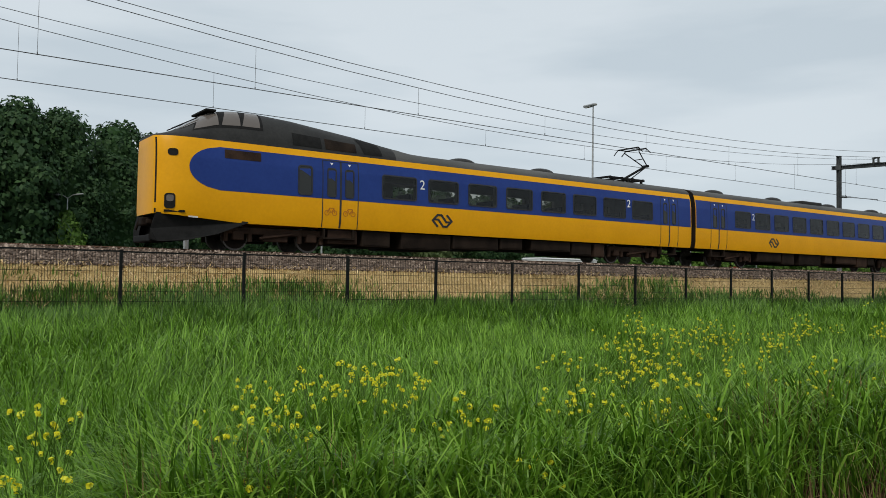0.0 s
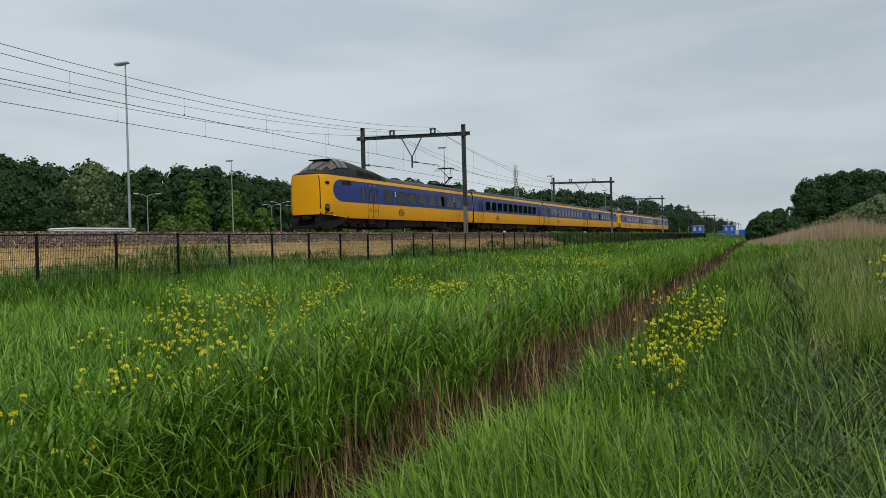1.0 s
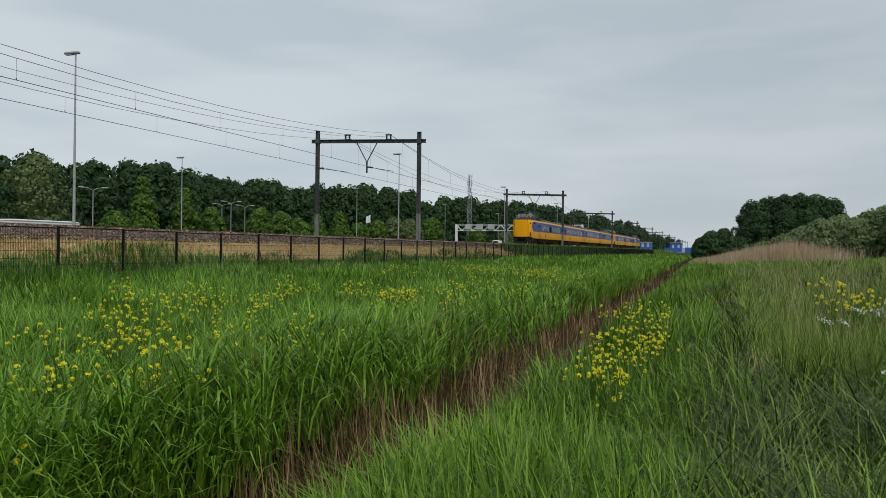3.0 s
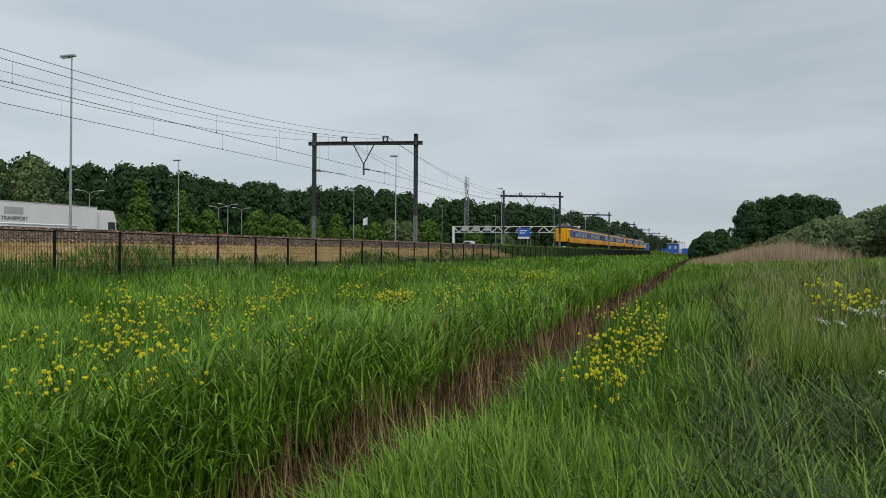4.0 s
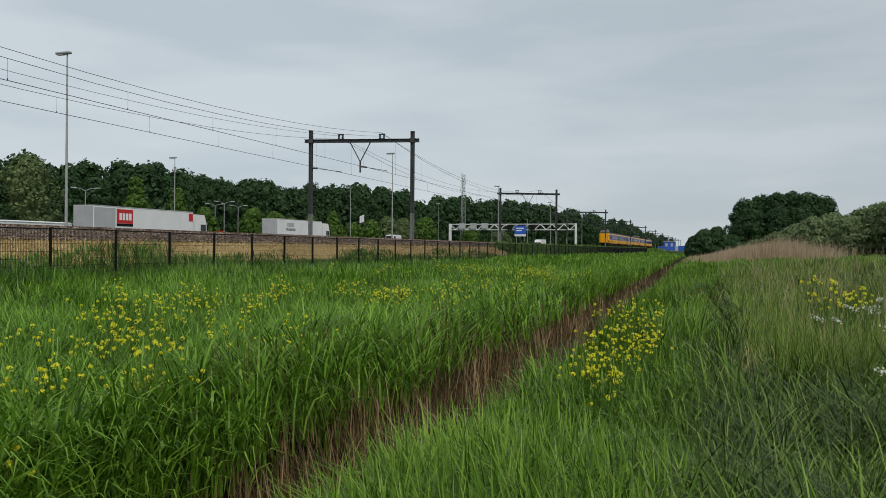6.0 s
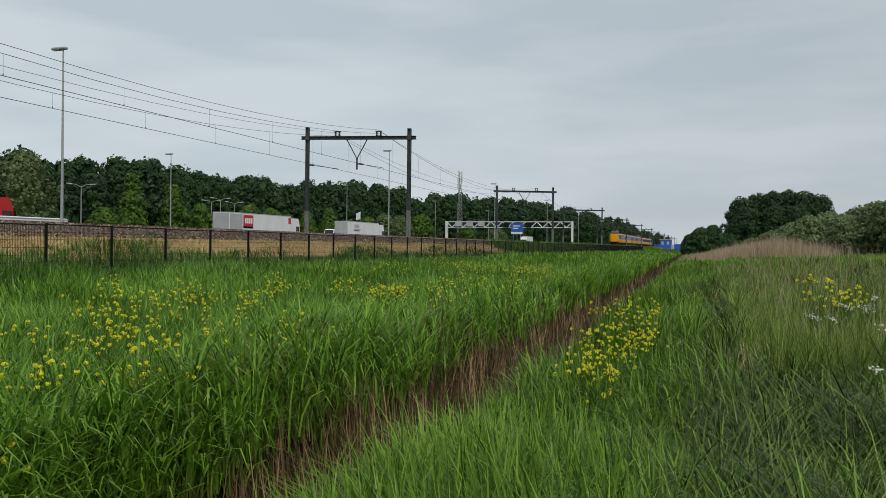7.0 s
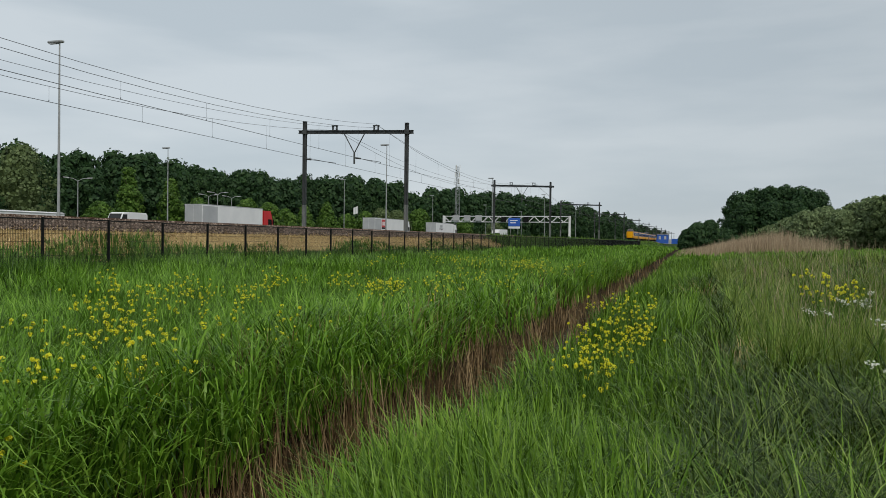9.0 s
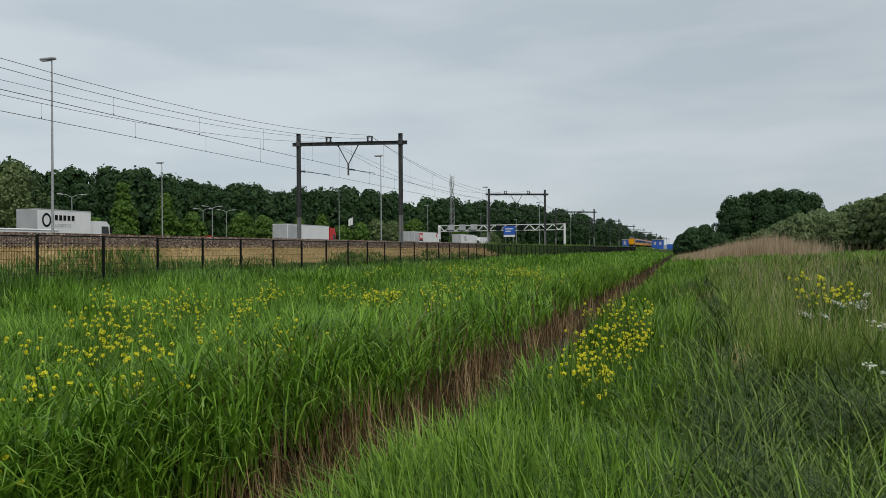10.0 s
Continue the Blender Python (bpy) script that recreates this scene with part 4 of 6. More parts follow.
    end_bellows(c, LONG, LONG + 0.35)
    return c


def middle_coach(name="train_coach"):
    c = thing(name, pose(-26.43, 40, RAIL), "yellow and blue middle coach with a grey roof", "train coach", "coaches of the passing train")
    rows = []
    for y in (0, 0.02, MID / 2, MID):
        half = [(x, y, z) for x, z in zip(SIDE_X, SIDE_Z)] + [(1.27 * math.cos(a), y, 3.56 + 0.42 * math.sin(a)) for a in np.linspace(0.15, math.pi / 2, 9)]
        rows.append(half + [(-p[0], p[1], p[2]) for p in half[-2::-1]])
    s = Solid()
    n = len(rows[0])
    for j in range(len(rows) - 1):
        for i in range(n - 1):
            zone = min(i, n - 2 - i)
            s.add([rows[j][i], rows[j][i + 1], rows[j + 1][i + 1], rows[j + 1][i]], [(0, 1, 2, 3)], 0 if zone < 5 else 1)
    s.add(rows[0], [tuple(range(n))], 2).add(rows[-1], [tuple(range(n))], 2).add([rows[0][0], rows[0][-1], rows[-1][-1], rows[-1][0]], [(0, 1, 2, 3)], 2)
    me = s.mesh("body", [YELLOW, ROOF, UNDER, UNDER, INTERIOR])
    bm = bmesh.new()
    bm.from_mesh(me)
    bmesh.ops.remove_doubles(bm, verts=bm.verts, dist=0.0005)
    bmesh.ops.recalc_face_normals(bm, faces=bm.faces)
    bm.to_mesh(me)
    bm.free()
    me = hollow(me, 2.9, MID - 2.9, MID_WINDOWS)
    me.polygons.foreach_set("use_smooth", [True] * len(me.polygons))
    me.set_sharp_from_angle(angle=radians(32))
    part("body", me, YELLOW, c)
    for sg in (1, -1):
        add_band(c, 0.05, MID - 0.05, sg, MID_WINDOWS)
        for a, b in MID_WINDOWS:
            add_window(c, a, b, sg=sg)
        add_door(c, 1.25, 2.6, sg)
        add_door(c, MID - 2.6, MID - 1.25, sg)
    add_bogie(c, 3.4)
    add_bogie(c, MID - 3.4)
    add_underfloor(c, 5.6, MID - 5.6, 9)
    roof_pods(c, (3.4, 9.0, 15.0, 20.5))
    part("roof_unit", Solid().box(-0.7, 0.7, 11.0, 13.2, 3.88, 4.1, 0, 0.06), CHAR, c)
    mark(c, "emblem", LOGO, 6.9, 1.4, 0.45, FRAMEM, label="dark blue arrow emblem")
    digit(c, "2", 4.95, 2.55, 0.36)
    add_seats(c, MID_WINDOWS)
    end_bellows(c, MID, MID + 0.3)
    return c


# each coach, its place along the train, and whether it is turned round
head_coach = driving_coach()
mid_coach = middle_coach()
CONSIST = [(head_coach, 0.0, False), (mid_coach, 27.1, False)]
CONSIST.append((copy_thing(mid_coach, Matrix()), 51.9, False))
CONSIST.append((copy_thing(head_coach, Matrix()), 103.5, True))
CONSIST.append((copy_thing(head_coach, Matrix()), 104.0, False))
CONSIST.append((copy_thing(mid_coach, Matrix()), 131.1, False))
CONSIST.append((copy_thing(head_coach, Matrix()), 182.7, True))


# ---- motorway: lamps, sign gantry, traffic ----
def build_lamps():
    first = thing("street_lamp", pose(-42.3, 44.0, 1.5), "tall grey motorway lamp with one flat head", "street lamp", "near row of motorway lamps")
    s = Solid().tube((0, 0, 0), (0, 0, 1.6), 0.13, n=10).tube((0, 0, 1.6), (0, 0, 13.45), 0.10, 0.05, 10)
    part("pole", s, LAMPM, first)
    part("arm", Solid().tube((0, 0, 13.35), (-0.3, 0, 13.45), 0.035), LAMPM, first)
    part("head", Solid().box(-0.95, 0.3, -0.16, 0.16, 13.42, 13.6, 0, 0.07).box(-0.85, -0.25, -0.12, 0.12, 13.38, 13.42, 1), [LAMPM, TRUCKG], first)
    for k in (-1, 1, 2, 3, 4):
        copy_thing(first, pose(-42.3, 44.0 + 60.3 * k, 1.5))
    for k in range(-1, 6):
        o = copy_thing(first, pose(-73.5, 37.0 + 60 * k, 1.0))
        tagged(o, group="far row of motorway lamps")
    twin = thing("street_lamp", pose(-73.0, 79, 1.4), "grey car park lamp with two heads", "street lamp", "car park lamps")
    part("pole", Solid().tube((0, 0, 0), (0, 0, 7.0), 0.08, 0.05, 8), LAMPM, twin)
    for sg in (-1, 1):
        part("arm", Solid().tube((0, 0, 6.95), (0.4 * sg, 0.36 * sg, 7.25), 0.035).tube((0.4 * sg, 0.36 * sg, 7.25), (0.9 * sg, 0.8 * sg, 7.32), 0.035), LAMPM, twin)
        part("head", Solid().tube((0.75 * sg, 0.66 * sg, 7.3), (1.25 * sg, 1.1 * sg, 7.36), 0.09, 0.06, 8), LAMPM, twin)
    for x, y in ((-74.5, 111), (-80, 116.5), (-79, 122), (-80.8, 14.2)):
        copy_thing(twin, pose(x, y, 1.6))


build_lamps()


def build_gantry():
    g = thing("sign_gantry", pose(0, 224, 0), "white lattice gantry with signal boxes over the motorway", "sign gantry")
    for x in (-72.4, -35.0):
        part("leg", Solid().box(x - 0.2, x + 0.2, -0.3, 0.3, 1.4, 8.9, 0, 0.03).box(x - 0.2, x + 0.2, 0.9, 1.3, 1.4, 8.9, 0, 0.03), TRUCKW, g)
    s = Solid()
    for y in (0, 1.0):
        for z in (7.1, 8.75):
            s.box(-72.6, -34.8, y - 0.09, y + 0.09, z - 0.09, z + 0.09)
    n = 22
    for k in range(n):
        a, b = -72.4 + 37.4 * k / n, -72.4 + 37.4 * (k + 1) / n
        z0, z1 = (7.1, 8.75) if k % 2 else (8.75, 7.1)
        for y in (0, 1.0):
            s.tube((a, y, z0), (b, y, z1), 0.07, n=5)
    part("truss", s, TRUCKW, g)
    for x in (-68.5, -65, -61.5):
        part("sign_board", Solid().box(x - 1.0, x + 1.0, -0.5, -0.35, 7.4, 9.0, 0, 0.04), TRUCKG, g)
    for x in (-54.0, -50.8, -47.4):
        part("matrix_sign", Solid().box(x - 0.75, x + 0.75, -0.75, -0.2, 7.1, 8.6, 0, 0.04), RUBBER, g, "black lane signal box")
    sb = thing("road_sign", pose(-46.6, 205, 1.5), "blue motorway direction sign on two posts", "road sign")
    for x in (-1.0, 1.0):
        part("post", Solid().tube((x, 0, 0), (x, 0, 4.5), 0.06), LAMPM, sb)
    part("panel", Solid().box(-1.6, 1.6, -0.12, -0.06, 4.0, 6.2, 0, 0.02).box(-1.55, 1.55, -0.13, -0.12, 3.4, 3.95, 1), [SIGNBLUE, TRUCKW], sb)
    part("legend", Solid().box(-1.1, 0.9, -0.135, -0.12, 5.4, 5.65).box(-1.1, 0.4, -0.135, -0.12, 4.8, 5.05), WHITE, sb)
    # guard rails along both carriageways
    for x in (-45.4, -61.0, -61.6, -72.6):
        r = Solid()
        r.rings([[(x, y, 2.1), (x + 0.05, y, 2.2), (x, y, 2.28), (x + 0.05, y, 2.36), (x, y, 2.44), (x - 0.03, y, 2.28)] for y in (-300, 700)], closed=True, caps=True)
        for k in range(120):
            r.box(x - 0.05, x + 0.02, -60 + 4 * k - 0.04, -60 + 4 * k + 0.04, 1.4, 2.3)
        tagged(part("guard_rail", r, GALV), "galvanised steel crash barrier", "guard rail", "motorway barriers")


build_gantry()


def build_mast():
    m = thing("radio_mast", pose(-87.5, 287, 1.5), "slender lattice radio mast with aerials", "radio mast")
    s = Solid()
    w0, w1, hh, n = 1.3, 0.55, 28.0, 16
    legs = [(1, 0), (-0.5, 0.87), (-0.5, -0.87)]
    for k in range(n):
        a, b = k / n, (k + 1) / n
        ra, rb = w0 + (w1 - w0) * a, w0 + (w1 - w0) * b
        for i in range(3):
            p, q = legs[i], legs[(i + 1) % 3]
            s.tube((p[0] * ra, p[1] * ra, hh * a), (p[0] * rb, p[1] * rb, hh * b), 0.09, n=4)
            s.tube((p[0] * ra, p[1] * ra, hh * a), (q[0] * rb, q[1] * rb, hh * b), 0.05, n=4)
            s.tube((p[0] * rb, p[1] * rb, hh * b), (q[0] * rb, q[1] * rb, hh * b), 0.05, n=4)
    part("lattice", s, GALV, m)
    for z in (22.5, 25.0, 27.6):
        for i in range(3):
            a = 2 * math.pi * i / 3 + z
            part("aerial", Solid().box(-0.18, 0.18, -0.1, 0.1, -1.0, 1.0, 0, 0.03), TRUCKW, m, m=pose(0.95 * math.cos(a), 0.95 * math.sin(a), z, 0, 0, math.degrees(a) + 90))


build_mast()


def build_cabinet():
    """White trackside cabinet on a steel frame beyond the far track."""
    c = thing("trackside_cabinet", pose(-34.2, 11.6, 1.7, 0, 0, 8), "white cabinet on a tall steel frame beside the track", "equipment cabinet")
    part("post", Solid().box(-0.09, 0.09, -1.0, -0.82, 0, 3.4, 0, 0.02), GALV, c, "pale steel post")
    part("bracket", Solid().box(-0.07, 0.07, -1.0, 0.85, 3.28, 3.4).box(-0.07, 0.07, -1.0, 0.85, 1.95, 2.05).box(-0.07, 0.07, 0.75, 0.85, 1.9, 3.4), GALV, c)
    b = part("box", Solid().box(-0.3, 0.3, -0.7, 0.72, 2.06, 3.26, 0, 0.04), TRUCKW, c)
    part("cover", Solid().box(0.3, 0.33, -0.55, 0.6, 2.2, 3.15, 0, 0.01).box(0.33, 0.35, 0.0, 0.02, 2.2, 3.15), TRUCKW, b)


build_cabinet()


def build_far_works():
    """Blue and grey structures where the line meets the horizon."""
    for x, y, w, h, d in ((-31, 395, 5, 4.6, 8), (-20, 470, 6, 5.2, 12)):
        b = thing("blue_building", pose(x, y, 1.2), "small blue building beside the line", "building", "blue buildings")
        part("wall", Solid().box(-w / 2, w / 2, 0, d, 0, h, 0, 0.05), SIGNBLUE, b)
        part("roof", Solid().box(-w / 2 - 0.3, w / 2 + 0.3, -0.3, d + 0.3, h, h + 0.3), TRUCKG, b)
        for k in (-1, 1):
            part("window", Solid().box(k * w / 4 - 0.6, k * w / 4 + 0.6, -0.05, 0.0, 2.4, 4.2), TRUCKG, b)
    w = thing("noise_barrier", pose(-6, 500, 1.0), "low grey-blue barrier across the far end", "barrier")
    for k in range(7):
        part("panel", Solid().box(-22 + k * 4.0, -18.1 + k * 4.0, 0, 0.3, 0, 2.8 + 0.3 * (k % 2), 0, 0.03), TRUCKG if k % 3 else SIGNBLUE, w)


build_far_works()


def wheel(parent, x, y, r, w=0.3):
    s = Solid().tube((x - w / 2, y, r), (x + w / 2, y, r), r, n=20)
    o = part("wheel", s, RUBBER, parent)
    part("hub", Solid().tube((x - w / 2 - 0.01, y, r), (x + w / 2 + 0.01, y, r), r * 0.5, n=12), TRUCKG, o)


def lorry(paint, label, length=16.4, split=None, design="", cab_h=3.75):
    """An articulated lorry. Its front is at y = 0 and it drives towards +y."""
    t = thing("lorry", pose(-57, 0, 1.6), label, "lorry", "lorries on the motorway")
    box = part("trailer", Solid().box(-1.25, 1.25, -length, -2.75, 1.15, 4.0, 0, 0.05), TRUCKW, t, "white box trailer")
    part("rear_door", Solid().box(-1.2, -0.02, -length - 0.03, -length, 1.25, 3.9).box(0.02, 1.2, -length - 0.03, -length, 1.25, 3.9), TRUCKG, box)
    part("top_rail", Solid().box(-1.27, 1.27, -length, -2.75, 3.93, 4.02), TRUCKG, box)
    part("chassis", Solid().box(-0.9, 0.9, -length + 0.2, -1.0, 0.75, 1.1), UNDER, t)
    part("side_guard", Solid().box(1.18, 1.22, max(-11.0, -length + 3), -4.6, 0.5, 0.95).box(-1.22, -1.18, max(-11.0, -length + 3), -4.6, 0.5, 0.95), TRUCKG, t)
    if split:
        part("side_panel", Solid().box(1.25, 1.262, -length + 0.05, -length + split, 1.3, 3.8), TRUCKG, box, "grey side panel")
    cab = Solid()
    prof = [(-2.35, 0.8), (0.0, 0.8), (0.03, 1.7), (-0.12, 2.75), (-0.55, cab_h), (-2.35, cab_h)]
    cab.prism(prof, -1.22, 1.22, 0)
    c = part("cab", cab, paint, t)
    part("side_window", Solid().prism([(-1.25, 1.85), (-0.22, 1.85), (-0.3, 2.6), (-1.25, 2.6)], -1.232, 1.232, 0), TRGLASS, c)
    part("windscreen", Solid().prism([(0.035, 1.8), (0.05, 1.8), (-0.1, 2.7), (-0.115, 2.7)], -1.1, 1.1, 0), TRGLASS, c)
    for mx in (-1.35, 1.35):
        part("mirror", Solid().box(mx - 0.1, mx + 0.1, -0.15, -0.02, 1.9, 2.6, 0, 0.04), RUBBER, c)
    part("fuel_tank", Solid().box(0.7, 1.2, -4.6, -3.2, 0.55, 1.05, 0, 0.1), GALV, t)
    for y in (-0.95, -3.9, -length + 2.2, -length + 3.5, -length + 4.8) if length > 11 else (-0.95, -length + 2.0):
        for x in (-1.05, 1.05):
            wheel(t, x, y, 0.5)
    x = 1.264

    def plate(nm, y0, y1, z0, z1, mat, lift=0.0):
        part(nm, Solid().box(x + lift, x + 0.008 + lift, y0, y1, z0, z1), mat, box)

    def words(txt, y, z, size, mat, lift=0.0):
        cu = bpy.data.curves.new("lettering", "FONT")
        cu.body, cu.size, cu.extrude = txt, size, 0.003
        cu.materials.append(mat)
        ob = new("lettering", cu)
        ob.parent = box
        ob.matrix_basis = pose(x + 0.012 + lift, y, z, 90, 0, 90)
    if design == "red_badge":
        plate("badge", -length + 3.2, -length + 5.6, 2.3, 3.75, TRUCKR)
        plate("badge_foot", -length + 3.2, -length + 5.6, 2.0, 2.28, RUBBER)
        for k in range(4):
            plate("badge_bar", -length + 3.55 + k * 0.48, -length + 3.9 + k * 0.48, 2.65, 3.35, WHITE, 0.01)
        plate("flash", -3.6, -2.85, 2.9, 3.8, TRUCKR)
    elif design == "grey_words":
        plate("mark_bar", -length + 2.6, -length + 4.6, 2.9, 3.5, TRUCKG)
        words("TRANSPORT", -length + 2.3, 2.35, 0.5, RUBBER)
    elif design == "black_words":
        n = 20
        s = Solid()
        a = [(x + 0.01, -length + 1.0 + 0.55 * math.cos(2 * math.pi * k / n), 3.0 + 0.65 * math.sin(2 * math.pi * k / n)) for k in range(n)]
        b = [(x + 0.01, -length + 1.0 + 0.36 * math.cos(2 * math.pi * k / n), 3.0 + 0.45 * math.sin(2 * math.pi * k / n)) for k in range(n)]
        s.rings([a + a[:1], b + b[:1]])
        part("emblem", s, RUBBER, box)
        for k in range(5):
            plate("name_bar", -length + 2.0 + k * 0.52, -length + 2.36 + k * 0.52, 3.0, 3.5, RUBBER)
        words("LOGISTICS", -length + 2.0, 2.4, 0.42, TRUCKG)
    return t


def van(label, paint, length=5.6, hh=2.3):
    """A panel van, its front at y = 0."""
    v = thing("van", pose(0, 0, 1.6), label, "van")
    prof = [(-length, 0.4), (0.0, 0.4), (0.05, 0.85), (-0.15, 1.1), (-0.9, 1.3), (-1.55, hh - 0.15), (-1.9, hh - 0.02), (-length * 0.6, hh), (-length + 0.2, hh - 0.03), (-length, hh - 0.3)]
    bm = bmesh.new()
    s = Solid().prism(prof, -0.98, 0.98, 0)
    for q in s.v:
        bm.verts.new(q)
    bm.verts.ensure_lookup_table()
    for q in s.f:
        bm.faces.new([bm.verts[i] for i in q])
    bmesh.ops.bevel(bm, geom=bm.edges[:], offset=0.09, segments=2, profile=0.5, affect="EDGES")
    me = bpy.data.meshes.new("body")
    bm.to_mesh(me)
    bm.free()
    me.materials.append(paint)
    b = part("body", me, paint, v)
    part("side_window", Solid().prism([(-2.3, 1.35), (-1.05, 1.35), (-1.6, hh - 0.28), (-2.3, hh - 0.28)], -0.99, 0.99, 0), TRGLASS, b)
    part("windscreen", Solid().prism([(-0.86, 1.32), (-0.84, 1.32), (-1.5, hh - 0.2), (-1.53, hh - 0.2)], -0.85, 0.85, 0), TRGLASS, b)
    for y in (-0.85, -length + 1.0):
        for x in (-0.88, 0.88):
            wheel(v, x, y, 0.34, 0.22)
    return v


TRAFFIC = []
TRAFFIC.append((lorry(TRUCKW, "white lorry with grey lettering and a white cab", 16.2, None, "grey_words"), -58.2, 77.6, 4.5, 24.3))
TRAFFIC.append((lorry(TRUCKW, "white lorry with a red badge and a white cab", 18.6, 3.0, "red_badge"), -58.2, 69.3, 5.5, 24.1))
TRAFFIC.append((lorry(TRUCKR, "plain white lorry with a red cab", 16.6, 3.2), -58.2, 65.0, 7.5, 22.2))
TRAFFIC.append((lorry(TRUCKW, "white lorry with black lettering and a low white cab", 9.4, None, "black_words", 3.1), -58.2, 66.9, 10.0, 22.5))
TRAFFIC.append((van("white panel van on the far carriageway", TRUCKW, 6.0, 2.9), -66.0, 76.0, 9.0, -28.0))
TRAFFIC.append((van("white car on the far carriageway", TRUCKW, 4.4, 1.6), -66.0, 158.0, 5.5, -27.0))
TRAFFIC.append((lorry(TRUCKW, "white lorry with a red cab on the far carriageway", 12.0, 2.5), -66.0, 262.0, 9.0, -20.0))
def site_trailer():
    """A long white trailer standing between the railway and the motorway."""
    t = thing("parked_trailer", pose(-43.9, 42.2, 1.5), "long low white trailer parked behind the railway", "trailer")
    b = part("body", Solid().box(-1.1, 1.1, -2.9, 2.9, 0.55, 1.72, 0, 0.1), TRUCKW, t)
    part("roof_rim", Solid().box(-1.13, 1.13, -2.92, 2.92, 1.6, 1.66, 0, 0.01), TRUCKG, b)
    part("end_cap", Solid().box(-1.0, 1.0, 2.9, 3.0, 0.7, 1.6, 0, 0.03), TRUCKW, b)
    part("drawbar", Solid().box(-0.08, 0.08, 2.9, 4.1, 0.45, 0.55), UNDER, t)
    for y in (-0.6, 0.6):
        for x in (-0.95, 0.95):
            wheel(t, x, y, 0.33, 0.22)


site_trailer()


def build_roadside():
    """What shows between the lorries: canopies of a filling station, and a flag."""
    for a, r, w in ((34.3, 139, 2.1), (26.4, 176, 2.8)):
        x, y = -r * math.sin(radians(a)), r * math.cos(radians(a))
        c = thing("canopy", pose(x, y, 1.5, 0, 0, a), "low white canopy with a red edge beyond the motorway", "canopy", "canopies")
        part("roof", Solid().box(-w / 2, w / 2, -1.5, 1.5, 2.3, 2.75, 0, 0.03), TRUCKW, c)
        part("edge", Solid().box(-w / 2 - 0.02, w / 2 + 0.02, -1.53, -1.5, 2.45, 2.75), TRUCKR, c)
        for sx in (-1, 1):
            part("column", Solid().box(sx * w * 0.4 - 0.1, sx * w * 0.4 + 0.1, -0.1, 0.1, 0, 2.3), LAMPM, c)
    r, a = 192, 24.1
    f = thing("flagpole", pose(-r * math.sin(radians(a)), r * math.cos(radians(a)), 1.5), "white flag on a slim pole", "flagpole")
    part("pole", Solid().tube((0, 0, 0), (0, 0, 8.2), 0.06, 0.04, 6), LAMPM, f)
    rows = [[(-0.13 * k, 0.05 * math.sin(k * 1.3), 8.1 - 0.05 * k), (-0.13 * k, 0.06 * math.sin(k * 1.1 + 1), 6.3 - 0.03 * k)] for k in range(10)]
    part("flag", Solid().rings(rows + [[(p[0], p[1] + 0.01, p[2]) for p in rw] for rw in rows[::-1]], closed=False), TRUCKW, f)


build_roadside()


# ---- vegetation ----
def spread(n, r0, r1, a0, a1, seed, power=0.0):
    """Points round the stand: even in bearing, thinning out with distance."""
    rng = np.random.default_rng(seed)
    u = rng.uniform(0, 1, n)
    r = r0 * (r1 / r0) ** (u ** (1 - power) if power else u)
    a = np.radians(rng.uniform(a0, a1, n))
    return -r * np.sin(a), r * np.cos(a), r, rng


def lawn(name, label, n, r0, r1, a0, a1, seed, keep, hh, ww, tilt, curl, mat, category="grass", grow=14.0, swell=0.3, lift=None, seg=4, tuft=7, loose=0.05):
    """Grass in small tufts: blades splay from a shared foot and lean the way their patch leans."""
    x, y, r, rng = spread(max(1, n // tuft), r0, r1, a0, a1, seed)
    x, y, r = (np.repeat(q, tuft) for q in (x, y, r))
    m = len(x)
    out, f = rng.uniform(0, 2 * np.pi, m), np.abs(rng.normal(0, 1, m))
    reach = loose * (1 + r / 12)
    x, y = x + reach * f * np.cos(out), y + reach * f * np.sin(out)
    k = keep(x, y, rng)
    x, y, r, out, f = x[k], y[k], r[k], out[k], f[k]
    m = len(x)
    patch = np.sin(x * 0.9 + 2 * np.sin(y * 0.37)) * np.sin(y * 0.8 + 1.5 * np.sin(x * 0.5))
    lay = 2.2 * np.sin(x * 0.6 + 1.3 * np.sin(y * 0.5)) + 1.6 * np.sin(y * 0.7 + x * 0.2)
    az = np.where(rng.uniform(0, 1, m) < 0.45, lay + rng.normal(0, 0.7, m), out)
    h = rng.uniform(*hh, m) * (1 + swell * patch)
    w = rng.uniform(*ww, m) * (1 + r / grow)
    base = np.stack([x, y, height(x, y) - 0.03 + (lift(x, y) if lift else 0)], 1)
    me = blades(name, base, h, w, az, np.abs(rng.normal(0, tilt, m)) + 0.04 * f, rng.uniform(*curl, m), mat, seg)
    return tagged(new(name, me), label, category, kind="stuff")


def in_meadow(x, y, g):
    return (ditch_x(x, y) < -3.6) & (x > -17.2)


